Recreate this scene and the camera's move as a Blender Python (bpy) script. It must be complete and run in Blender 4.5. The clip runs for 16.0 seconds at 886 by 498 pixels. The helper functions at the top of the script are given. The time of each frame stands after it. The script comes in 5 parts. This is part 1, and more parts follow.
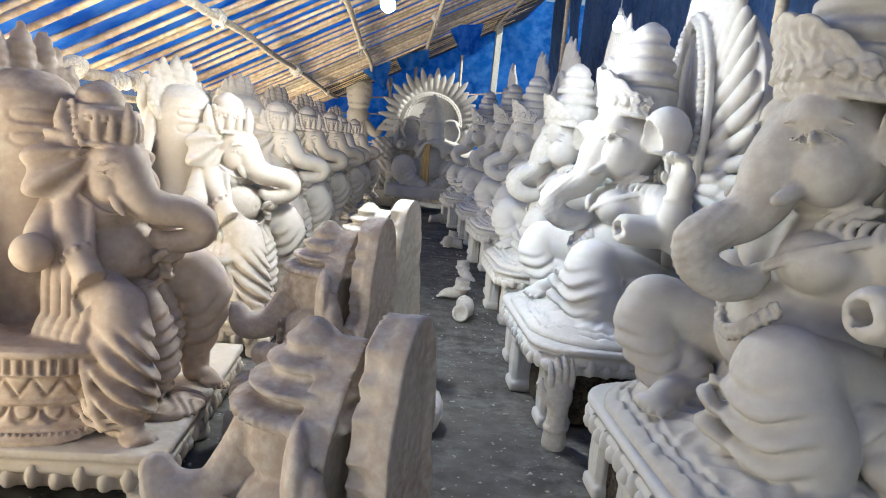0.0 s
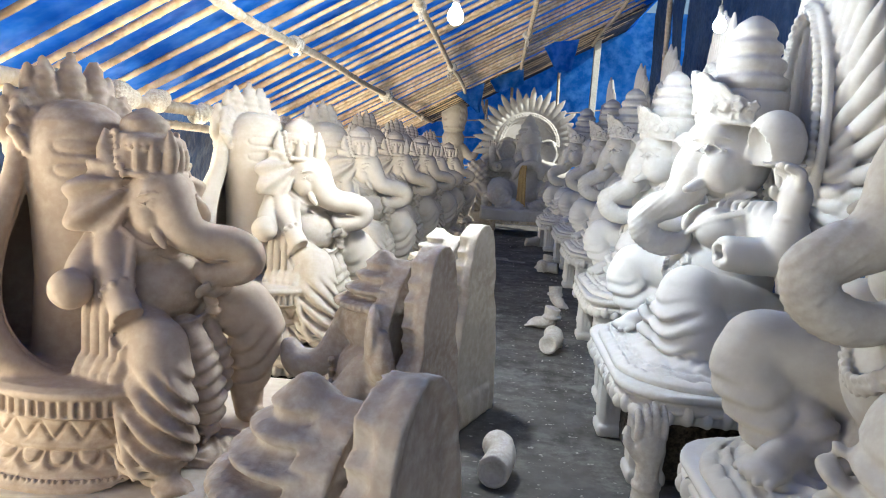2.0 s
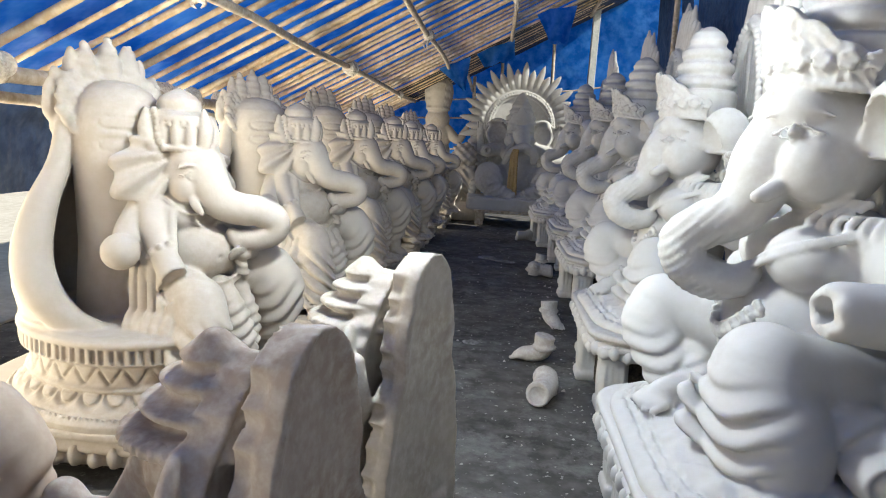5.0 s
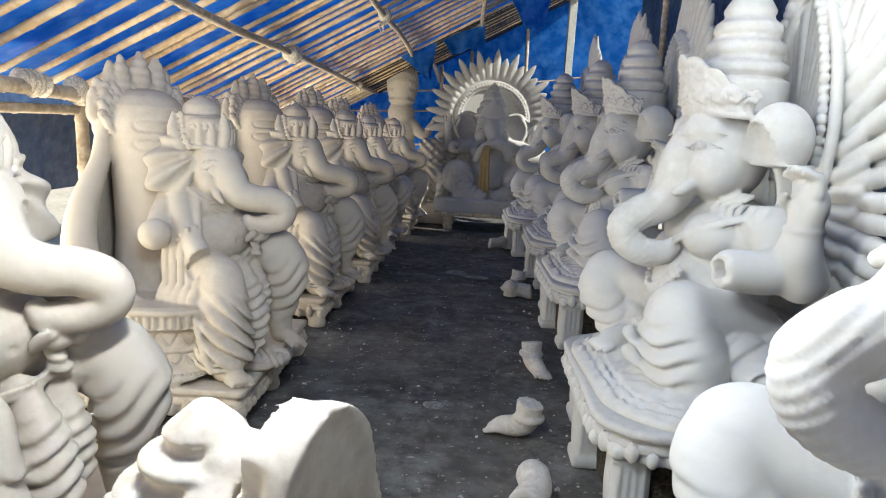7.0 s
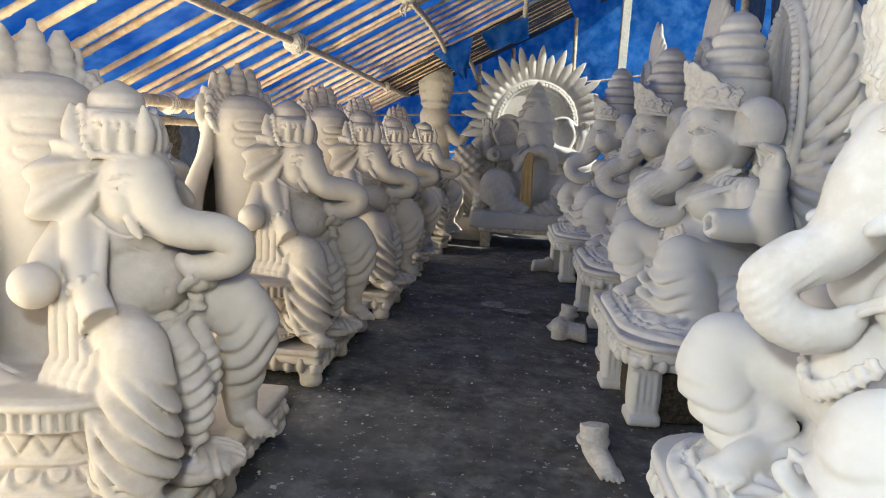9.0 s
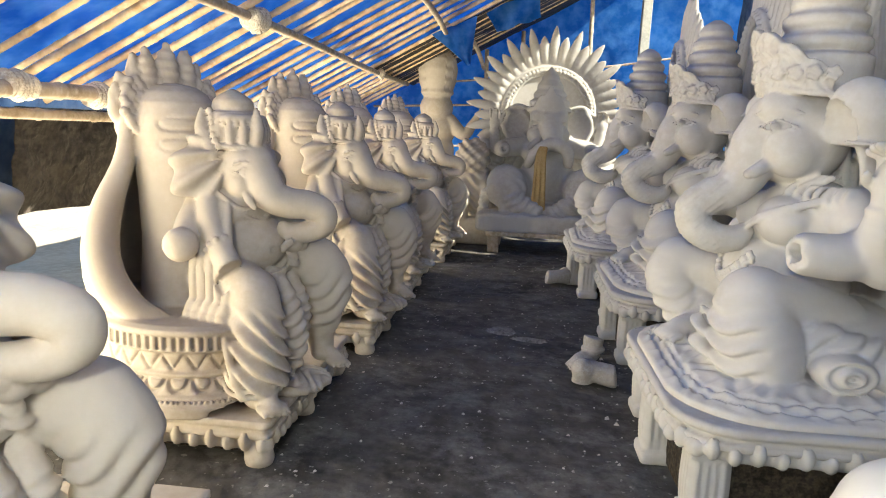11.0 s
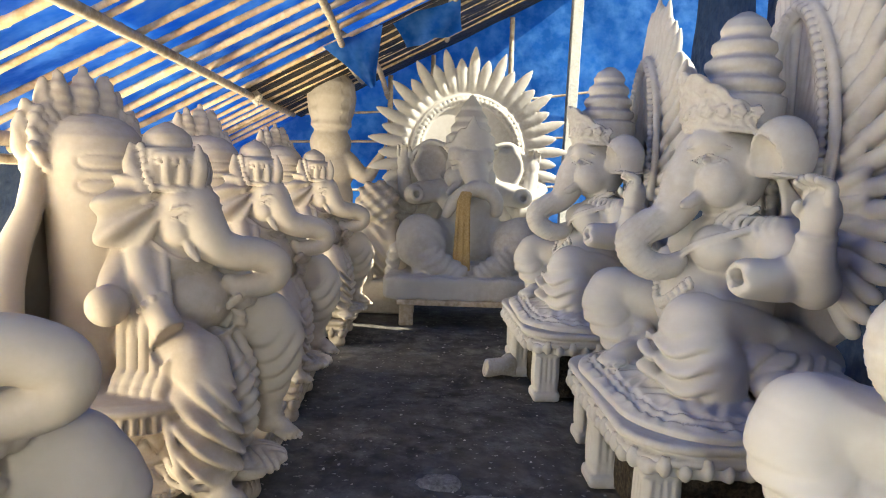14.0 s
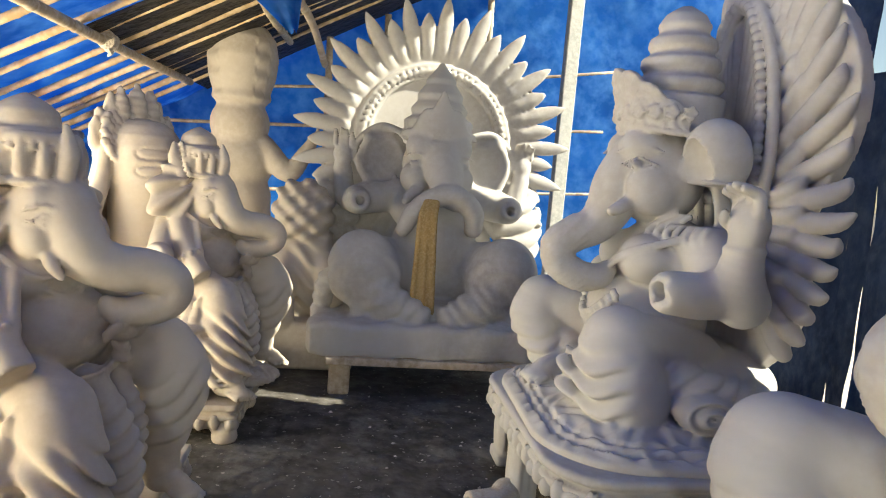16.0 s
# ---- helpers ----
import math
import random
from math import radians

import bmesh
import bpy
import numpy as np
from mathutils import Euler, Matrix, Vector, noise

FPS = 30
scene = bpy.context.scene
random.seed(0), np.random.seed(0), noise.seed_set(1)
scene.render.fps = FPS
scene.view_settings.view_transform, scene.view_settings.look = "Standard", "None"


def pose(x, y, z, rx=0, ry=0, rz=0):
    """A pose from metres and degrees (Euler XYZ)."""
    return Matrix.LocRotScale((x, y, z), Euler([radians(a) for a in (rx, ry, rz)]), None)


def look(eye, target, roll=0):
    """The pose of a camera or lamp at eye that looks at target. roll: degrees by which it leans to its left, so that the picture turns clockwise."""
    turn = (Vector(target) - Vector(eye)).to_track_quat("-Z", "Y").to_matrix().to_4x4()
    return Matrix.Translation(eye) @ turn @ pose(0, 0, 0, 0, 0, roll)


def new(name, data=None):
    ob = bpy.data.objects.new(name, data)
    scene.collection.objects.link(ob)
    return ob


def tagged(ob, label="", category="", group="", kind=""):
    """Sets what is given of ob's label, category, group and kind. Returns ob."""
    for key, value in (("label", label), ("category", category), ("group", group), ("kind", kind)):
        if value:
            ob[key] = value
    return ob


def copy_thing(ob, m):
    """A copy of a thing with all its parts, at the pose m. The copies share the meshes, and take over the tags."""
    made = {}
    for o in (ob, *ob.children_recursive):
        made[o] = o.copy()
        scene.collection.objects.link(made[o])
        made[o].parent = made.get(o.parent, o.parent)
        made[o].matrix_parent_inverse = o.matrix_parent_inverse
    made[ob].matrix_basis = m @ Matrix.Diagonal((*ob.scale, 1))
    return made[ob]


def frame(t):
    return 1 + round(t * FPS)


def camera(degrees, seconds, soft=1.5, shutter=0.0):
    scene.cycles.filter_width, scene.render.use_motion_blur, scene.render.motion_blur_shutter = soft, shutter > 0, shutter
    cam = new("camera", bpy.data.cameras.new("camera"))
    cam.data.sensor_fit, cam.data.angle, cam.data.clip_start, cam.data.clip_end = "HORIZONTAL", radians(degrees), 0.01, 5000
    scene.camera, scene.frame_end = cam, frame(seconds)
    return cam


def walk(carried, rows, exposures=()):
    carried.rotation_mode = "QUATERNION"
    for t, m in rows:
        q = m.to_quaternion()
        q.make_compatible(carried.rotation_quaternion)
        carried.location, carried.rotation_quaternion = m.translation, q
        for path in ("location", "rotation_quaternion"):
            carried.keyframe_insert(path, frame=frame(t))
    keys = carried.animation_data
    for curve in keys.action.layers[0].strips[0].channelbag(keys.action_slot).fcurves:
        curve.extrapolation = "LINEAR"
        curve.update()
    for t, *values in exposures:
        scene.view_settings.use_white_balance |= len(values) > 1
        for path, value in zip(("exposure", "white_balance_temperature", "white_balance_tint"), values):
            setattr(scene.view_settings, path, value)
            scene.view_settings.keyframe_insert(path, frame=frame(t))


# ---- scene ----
cam = camera(66.7, 16.0, soft=1.1)
PATH = [
    (0, (0.112, -0.096, 1.516), (0.272, 1.874, 1.212), 5.6),
    (0.5, (0.148, -0.042, 1.508), (0.215, 1.921, 1.131), 5.4),
    (1, (0.198, 0.043, 1.497), (0.184, 2.003, 1.103), 5.4),
    (1.5, (0.268, 0.138, 1.5), (0.207, 2.106, 1.15), 4.4),
    (2, (0.31, 0.246, 1.513), (0.153, 2.222, 1.251), 3.6),
    (2.5, (0.326, 0.461, 1.528), (0.198, 2.44, 1.265), 3.7),
    (3, (0.363, 0.694, 1.533), (0.212, 2.666, 1.231), 3.6),
    (5.5, (0.44, 1.998, 1.571), (0.307, 3.967, 1.251), 3.2),
    (6, (0.398, 2.332, 1.586), (0.4, 4.305, 1.259), 1.1),
    (6.5, (0.383, 2.598, 1.613), (0.397, 4.576, 1.32), 2.8),
    (7, (0.45, 2.929, 1.644), (0.393, 4.901, 1.31), 3.2),
    (7.5, (0.464, 3.273, 1.63), (0.399, 5.254, 1.363), 3.4),
    (8, (0.421, 3.636, 1.627), (0.324, 5.608, 1.311), 3.7),
    (8.5, (0.464, 3.962, 1.613), (0.315, 5.932, 1.299), 3.4),
    (11, (0.47, 5.378, 1.676), (0.259, 7.336, 1.328), 2.3),
    (11.5, (0.384, 5.651, 1.674), (0.28, 7.626, 1.375), 2.5),
    (12, (0.324, 5.879, 1.668), (0.333, 7.857, 1.376), 2.5),
    (12.5, (0.271, 6.169, 1.66), (0.279, 8.144, 1.344), 1.7),
    (13, (0.232, 6.508, 1.678), (0.273, 8.484, 1.375), 3.5),
    (13.5, (0.169, 6.904, 1.682), (0.24, 8.881, 1.391), 3.0),
    (14, (0.2, 7.441, 1.668), (0.292, 9.427, 1.452), 2.4),
    (14.5, (0.247, 7.973, 1.689), (0.408, 9.954, 1.465), 2.9),
    (15, (0.244, 8.577, 1.685), (0.487, 10.546, 1.433), 3.0),
    (15.5, (0.224, 9.148, 1.645), (0.452, 11.12, 1.405), 4.5),
    (16, (0.236, 9.818, 1.686), (0.488, 11.791, 1.473), 4.5),
]
EXPOSURES = ((0.0, 0.95, 6400, 4), (3.0, 0.88, 6400, 4), (5.5, 0.62, 6400, 4), (8.5, 0.87, 6550, 3), (11.0, 1.42, 7300, 3), (14.0, 1.60, 7450, 3), (16.0, 1.50, 7450, 2))
walk(cam, [(t, look(eye, target, roll)) for t, eye, target, roll in PATH], EXPOSURES)

SKY, SUN, ENTRANCE, EAVES, SIDE, BULB = 0.06, 5.0, 110, 800, 6, 112
CELL = 0.0095     # metres between the points of the modelled idols

# ---- world and light ----
SUN_EL, SUN_AZ = 38, 108          # degrees; azimuth from +y towards +x
world = bpy.data.worlds.new("sky")
scene.world = world
world.use_nodes = True
wn, wl = world.node_tree.nodes, world.node_tree.links
sky = wn.new("ShaderNodeTexSky")
sky.sky_type, sky.sun_disc = "NISHITA", False
sky.sun_elevation, sky.sun_rotation = radians(SUN_EL), radians(SUN_AZ)
wl.new(sky.outputs[0], wn["Background"].inputs[0])
wn["Background"].inputs[1].default_value = SKY
sun = new("sun", bpy.data.lights.new("sun", "SUN"))
sun.data.energy, sun.data.angle, sun.data.color = SUN, radians(0.6), (1.0, 0.95, 0.87)
az, el = radians(SUN_AZ), radians(SUN_EL)
sun.matrix_world = look((math.sin(az) * math.cos(el) * 20, math.cos(az) * math.cos(el) * 20, math.sin(el) * 20), (0, 0, 0))


def opening_light(name, where, aim, sx, sy, watts, colour=(1, 0.98, 0.95)):
    """Sky light that enters by an open side of the shed."""
    lamp = new(name, bpy.data.lights.new(name, "AREA"))
    lamp.data.shape, lamp.data.size, lamp.data.size_y, lamp.data.energy, lamp.data.color = "RECTANGLE", sx, sy, watts, colour
    lamp.matrix_world = look(where, aim)
    return lamp


opening_light("daylight_entrance", (-0.4, -7.0, 3.0), (0.2, 4, 1.2), 7.0, 4.0, ENTRANCE)
opening_light("daylight_eaves", (-3.35, 6.3, 0.72), (0.0, 6.3, 3.9), 17.0, 1.0, EAVES, (1, 0.89, 0.72))
opening_light("daylight_side", (3.5, 15.0, 2.6), (0.6, 15.2, 1.6), 4.4, 3.0, SIDE)


# ---- materials ----
def mix_node(nt, a, b, fac):
    m = nt.nodes.new("ShaderNodeMix")
    m.data_type = "RGBA"
    for sock, v in ((m.inputs[0], fac), (m.inputs[6], a), (m.inputs[7], b)):
        if hasattr(v, "is_output"):
            nt.links.new(v, sock)
        elif isinstance(v, tuple):
            sock.default_value = (*v, 1)
        else:
            sock.default_value = v
    return m.outputs[2]


def noise_node(nt, scale, detail=4, rough=0.55, stretch=None, world_space=False):
    n = nt.nodes.new("ShaderNodeTexNoise")
    n.inputs["Scale"].default_value, n.inputs["Detail"].default_value, n.inputs["Roughness"].default_value = scale, detail, rough
    co = nt.nodes.new("ShaderNodeNewGeometry" if world_space else "ShaderNodeTexCoord").outputs["Position" if world_space else "Object"]
    if stretch:
        mp = nt.nodes.new("ShaderNodeMapping")
        mp.inputs["Scale"].default_value = stretch
        nt.links.new(co, mp.inputs[0])
        co = mp.outputs[0]
    nt.links.new(co, n.inputs["Vector"])
    return n.outputs[0]


def ramp_node(nt, value, lo, hi):
    r = nt.nodes.new("ShaderNodeMapRange")
    r.inputs[1].default_value, r.inputs[2].default_value = lo, hi
    nt.links.new(value, r.inputs[0])
    return r.outputs[0]


def material(name, base, dark, light, big=2.0, fine=40.0, rough=0.85, bump=0.3, bump_size=0.004, stretch=None, vary=0.0, metal=0.0, translucent=0.0):
    """A rough matt surface: large stains, fine grain, relief, and a shade of its own for each object."""
    m = bpy.data.materials.new(name)
    m.use_nodes = True
    nt = m.node_tree
    p = nt.nodes["Principled BSDF"]
    a = ramp_node(nt, noise_node(nt, big, 3, 0.5, stretch), 0.40, 0.68)
    b = ramp_node(nt, noise_node(nt, fine, 3, 0.6, stretch), 0.4, 0.72)
    col = mix_node(nt, mix_node(nt, base, dark, a), light, b)
    if vary:
        info = nt.nodes.new("ShaderNodeObjectInfo")
        h = nt.nodes.new("ShaderNodeHueSaturation")
        v = nt.nodes.new("ShaderNodeMapRange")
        v.inputs[3].default_value, v.inputs[4].default_value = 1 - vary, 1 + vary
        nt.links.new(info.outputs["Random"], v.inputs[0])
        nt.links.new(v.outputs[0], h.inputs["Value"])
        nt.links.new(col, h.inputs["Color"])
        col = h.outputs[0]
    nt.links.new(col, p.inputs["Base Color"])
    p.inputs["Roughness"].default_value, p.inputs["Metallic"].default_value = rough, metal
    p.inputs["Specular IOR Level"].default_value = 0.25
    worn = nt.nodes.new("ShaderNodeBump")
    worn.inputs["Strength"].default_value, worn.inputs["Distance"].default_value = bump, bump_size * 5
    nt.links.new(noise_node(nt, fine * 0.3, 3, 0.6, stretch), worn.inputs["Height"])
    bp = nt.nodes.new("ShaderNodeBump")
    bp.inputs["Strength"].default_value, bp.inputs["Distance"].default_value = bump, bump_size
    nt.links.new(worn.outputs[0], bp.inputs["Normal"])
    nt.links.new(noise_node(nt, fine * 0.6, 6, 0.65, stretch), bp.inputs["Height"])
    nt.links.new(bp.outputs[0], p.inputs["Normal"])
    if translucent:
        tr = nt.nodes.new("ShaderNodeBsdfTranslucent")
        nt.links.new(col, tr.inputs["Color"])
        ms = nt.nodes.new("ShaderNodeMixShader")
        ms.inputs[0].default_value = translucent
        nt.links.new(p.outputs[0], ms.inputs[1])
        nt.links.new(tr.outputs[0], ms.inputs[2])
        nt.links.new(ms.outputs[0], nt.nodes["Material Output"].inputs[0])
    return m


PLASTER = material("plaster", (0.511, 0.457, 0.392), (0.432, 0.371, 0.302), (0.526, 0.475, 0.414), 1.2, 18, 0.9, 0.28, 0.003, vary=0.10)
PLASTER_W = material("white_plaster", (0.518, 0.504, 0.486), (0.439, 0.410, 0.378), (0.533, 0.522, 0.508), 1.1, 18, 0.9, 0.25, 0.003, vary=0.09)
DAMP = material("damp_clay", (0.444, 0.355, 0.285), (0.348, 0.266, 0.204), (0.496, 0.414, 0.340), 1.3, 18, 0.9, 0.28, 0.003)
# greyer copy of the white plaster, weaker light mixed into its colour
PLASTER_DIM = material("dim_plaster", (0.400, 0.375, 0.345), (0.330, 0.300, 0.270), (0.435, 0.415, 0.385), 1.2, 18, 0.9, 0.25, 0.003)
CLAY = material("clay", (0.413, 0.343, 0.289), (0.312, 0.242, 0.195), (0.484, 0.429, 0.374), 3.0, 26, 0.92, 0.5, 0.005)
BOARDCLAY = material("board_clay", (0.407, 0.370, 0.318), (0.311, 0.266, 0.215), (0.474, 0.437, 0.385), 2.5, 22, 0.92, 0.5, 0.005)
BROKEN = material("broken_plaster", (0.444, 0.407, 0.370), (0.333, 0.296, 0.259), (0.503, 0.481, 0.444), 5, 40, 0.92, 0.5, 0.004, vary=0.08)
# near-black colour that stands in for the shade beneath the plinths
PLINTH_SHADE = material("plinth_shade", (0.03, 0.025, 0.02), (0.015, 0.012, 0.01), (0.09, 0.07, 0.05), 8, 40, 0.95, 0.6, 0.01)
BAMBOO = material("bamboo", (0.64, 0.46, 0.26), (0.46, 0.30, 0.15), (0.78, 0.64, 0.44), 3, 14, 0.6, 0.2, 0.003, (1, 1, 1), vary=0.25)
OLDWOOD = material("grey_bamboo", (0.44, 0.36, 0.27), (0.28, 0.22, 0.15), (0.56, 0.49, 0.40), 3, 18, 0.8, 0.4, 0.004, vary=0.15)
ROPE = material("rag", (0.62, 0.55, 0.45), (0.42, 0.35, 0.27), (0.74, 0.69, 0.60), 9, 60, 0.95, 0.8, 0.006)
TARP = material("blue_tarp", (0.03, 0.29, 0.76), (0.016, 0.20, 0.61), (0.16, 0.46, 0.87), 0.9, 5, 0.45, 0.5, 0.02, translucent=0.78)
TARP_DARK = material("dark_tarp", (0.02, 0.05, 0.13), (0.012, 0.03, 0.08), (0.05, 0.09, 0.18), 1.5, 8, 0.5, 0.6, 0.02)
BLACK = material("black_sheet", (0.018, 0.017, 0.016), (0.010, 0.009, 0.009), (0.05, 0.045, 0.04), 3, 14, 0.55, 0.8, 0.02)
POSTGREY = material("grey_post", (0.42, 0.43, 0.42), (0.33, 0.34, 0.33), (0.52, 0.52, 0.50), 3, 30, 0.7, 0.3, 0.003)
TANCLOTH = material("tan_cloth", (0.42, 0.29, 0.13), (0.32, 0.21, 0.09), (0.50, 0.37, 0.19), 6, 60, 0.95, 0.5, 0.003)
METAL = material("lamp_metal", (0.30, 0.30, 0.30), (0.2, 0.2, 0.2), (0.4, 0.4, 0.4), 10, 50, 0.5, 0.1, 0.001)
OUTSIDE = material("pale_ground", (0.55, 0.50, 0.43), (0.45, 0.40, 0.33), (0.62, 0.58, 0.52), 1.0, 12, 0.95, 0.4, 0.01)


def floor_material():
    m = material("dusty_floor", (0.085, 0.079, 0.073), (0.042, 0.038, 0.035), (0.125, 0.118, 0.110), 1.1, 7.0, 0.93, 0.7, 0.02)
    nt = m.node_tree
    p = nt.nodes["Principled BSDF"]
    before = p.inputs["Base Color"].links[0].from_socket
    specks = ramp_node(nt, noise_node(nt, 26, 2, 0.5), 0.66, 0.72)
    pale = ramp_node(nt, noise_node(nt, 2.3, 6, 0.75), 0.50, 0.70)
    a = mix_node(nt, before, (0.19, 0.183, 0.172), pale)
    nt.links.new(mix_node(nt, a, (0.30, 0.285, 0.265), specks), p.inputs["Base Color"])
    return m


FLOOR = floor_material()
DUST = material("plaster_dust", (0.20, 0.19, 0.18), (0.10, 0.095, 0.09), (0.30, 0.29, 0.275), 9.0, 40, 0.95, 0.6, 0.006)
GLOW = bpy.data.materials.new("lit_bulb")
GLOW.use_nodes = True
GLOW.node_tree.nodes["Principled BSDF"].inputs["Emission Color"].default_value = (0.9, 0.96, 1, 1)
GLOW.node_tree.nodes["Principled BSDF"].inputs["Emission Strength"].default_value = 25


# ---- mesh helpers ----
def mesh_of(name, verts, faces, mat, smooth=True):
    me = bpy.data.meshes.new(name)
    me.from_pydata(verts, [], faces)
    me.materials.append(mat)
    if smooth:
        me.shade_smooth()
    me.update()
    return me


def part(name, me, parent=None, label="", at=None):
    ob = new(name, me)
    if at is not None:
        ob.matrix_basis = at
    if parent is not None:
        ob.parent = parent
    if label:
        ob["label"] = label
    return ob


def bm_mesh(name, bm, mat, smooth=False):
    me = bpy.data.meshes.new(name)
    bm.to_mesh(me)
    bm.free()
    me.materials.append(mat)
    if smooth:
        me.shade_smooth()
    return me


def box_bm(size, at=(0, 0, 0), bevel=0.01, bm=None, segments=2):
    one = bmesh.new()
    bmesh.ops.create_cube(one, size=1, matrix=Matrix.Translation(at) @ Matrix.Diagonal((*size, 1)))
    if bevel:
        bmesh.ops.bevel(one, geom=one.edges[:], offset=bevel, segments=segments, affect="EDGES", profile=0.5)
    if bm is None:
        return one
    tmp = bpy.data.meshes.new("tmp")
    one.to_mesh(tmp)
    one.free()
    bm.from_mesh(tmp)
    bpy.data.meshes.remove(tmp)
    return bm


def spline(points, steps=6):
    """Catmull-Rom through rows of numbers."""
    p = np.array(points, float)
    if len(p) < 3:
        return np.array([p[0] + (p[1] - p[0]) * s / steps for s in range(steps + 1)])
    q = np.vstack([2 * p[0] - p[1], p, 2 * p[-1] - p[-2]])
    out = []
    for i in range(1, len(q) - 2):
        for s in np.arange(steps) / steps:
            a, b, c, d = q[i - 1 : i + 3]
            out.append(0.5 * (2 * b + (c - a) * s + (2 * a - 5 * b + 4 * c - d) * s * s + (3 * b - a - 3 * c + d) * s**3))
    return np.array(out + [p[-1]])


def pole_mesh(name, points, radii, mat, sides=10, nodes=0.0, seed=0):
    """A round pole along points; nodes: the distance between the rings of bamboo joints."""
    rng = random.Random(seed)
    pts = [Vector(p) for p in points]
    rows = []
    for i in range(len(pts) - 1):
        a, b = pts[i], pts[i + 1]
        length = (b - a).length
        ra, rb = radii[min(i, len(radii) - 1)], radii[min(i + 1, len(radii) - 1)]
        cuts = [(0, 1)]
        if nodes:
            s = nodes * rng.uniform(0.3, 1)
            while s < length - 0.05:
                cuts += [((s - 0.02) / length, 1), (s / length, 1.16), ((s + 0.02) / length, 1)]
                s += nodes * rng.uniform(0.8, 1.2)
        if i == len(pts) - 2:
            cuts.append((1, 1))
        rows += [(a.lerp(b, s), (ra + (rb - ra) * s) * k) for s, k in cuts]
    verts, faces = [], []
    for i, (c, r) in enumerate(rows):
        way = (rows[min(i + 1, len(rows) - 1)][0] - rows[max(i - 1, 0)][0]).normalized()
        u = way.orthogonal().normalized() if abs(way.z) > 0.95 else way.cross(Vector((0, 0, 1))).normalized()
        v = way.cross(u)
        verts += [c + r * (math.cos(6.2832 * k / sides) * u + math.sin(6.2832 * k / sides) * v) for k in range(sides)]
    for i in range(len(rows) - 1):
        for k in range(sides):
            faces.append((i * sides + k, i * sides + (k + 1) % sides, (i + 1) * sides + (k + 1) % sides, (i + 1) * sides + k))
    faces += [tuple(range(sides))[::-1], tuple(len(verts) - sides + k for k in range(sides))]
    return mesh_of(name, verts, faces, mat)


class Clay:
    """A lump of modelling clay: soft unions of balls, tubes, turned and flat forms on a grid, skinned at the end."""

    def __init__(self, lo, hi, h):
        self.lo, self.h = np.array(lo, float), h
        n = np.ceil((np.array(hi) - self.lo) / h).astype(int) + 1
        self.axes = [self.lo[i] + h * np.arange(n[i]) for i in range(3)]
        self.f = np.full(n, 0.3, np.float32)
        self.frame_at(0, 0, 0)

    def frame_at(self, x, y, yaw):
        """Forms put from now on are given in a frame at x, y, turned by yaw degrees."""
        self.ox, self.oy, self.yaw, self.cs, self.sn = x, y, yaw, math.cos(radians(yaw)), math.sin(radians(yaw))

    def p(self, c):
        return (self.ox + c[0] * self.cs - c[1] * self.sn, self.oy + c[0] * self.sn + c[1] * self.cs, c[2])

    def local(self, x, y):
        u, v = x - self.ox, y - self.oy
        return u * self.cs + v * self.sn, v * self.cs - u * self.sn

    def cut_out(self, lo, hi, pad):
        sl = tuple(slice(*np.searchsorted(ax, (lo[i] - pad, hi[i] + pad))) for i, ax in enumerate(self.axes))
        x, y, z = (ax[s] for ax, s in zip(self.axes, sl))
        return sl, x[:, None, None], y[None, :, None], z[None, None, :]

    def put(self, sl, d, k, carve=False):
        f = self.f[sl]
        if f.size == 0:
            return
        d = np.broadcast_to(d, f.shape)
        if carve:
            self.f[sl] = np.maximum(f, -d)
        elif k <= 0:
            self.f[sl] = np.minimum(f, d)
        else:
            w = np.maximum(k - np.abs(f - d), 0) / k
            self.f[sl] = np.minimum(f, d) - w * w * k * 0.25

    def ball(self, c, r, turn=(0, 0, 0), k=0.03, wave=None, carve=False):
        r = (r, r, r) if np.isscalar(r) else r
        c, turn = self.p(c), (turn[0], turn[1], turn[2] + self.yaw)
        big = max(r)
        sl, x, y, z = self.cut_out([v - big for v in c], [v + big for v in c], k + 0.02)
        rot = np.array(Euler([radians(a) for a in turn]).to_matrix())
        px, py, pz = x - c[0], y - c[1], z - c[2]
        u, v, w = (rot[0, i] * px + rot[1, i] * py + rot[2, i] * pz for i in range(3))
        k0 = np.sqrt((u / r[0]) ** 2 + (v / r[1]) ** 2 + (w / r[2]) ** 2)
        k1 = np.sqrt((u / r[0] ** 2) ** 2 + (v / r[1] ** 2) ** 2 + (w / r[2] ** 2) ** 2) + 1e-6
        d = k0 * (k0 - 1) / k1
        if wave:
            d = d + wave(u, v, w)
        self.put(sl, d, k, carve)

    def tube(self, pts, radii, k=0.03, wave=None, carve=False, steps=5):
        rows = spline([(*self.p(q), r) for q, r in zip(pts, radii)], steps)
        p, r = rows[:, :3], np.maximum(rows[:, 3], 0.002)
        sl, x, y, z = self.cut_out((p - r[:, None]).min(0), (p + r[:, None]).max(0), k + 0.02)
        best = np.float32(9)
        for a, b, ra, rb in zip(p[:-1], p[1:], r[:-1], r[1:]):
            ab = b - a
            t = np.clip(((x - a[0]) * ab[0] + (y - a[1]) * ab[1] + (z - a[2]) * ab[2]) / (ab @ ab + 1e-9), 0, 1)
            d = np.sqrt((x - a[0] - t * ab[0]) ** 2 + (y - a[1] - t * ab[1]) ** 2 + (z - a[2] - t * ab[2]) ** 2) - (ra + (rb - ra) * t)
            best = np.minimum(best, d)
        if wave:
            best = best + wave(*self.local(x, y), z)
        self.put(sl, best, k, carve)

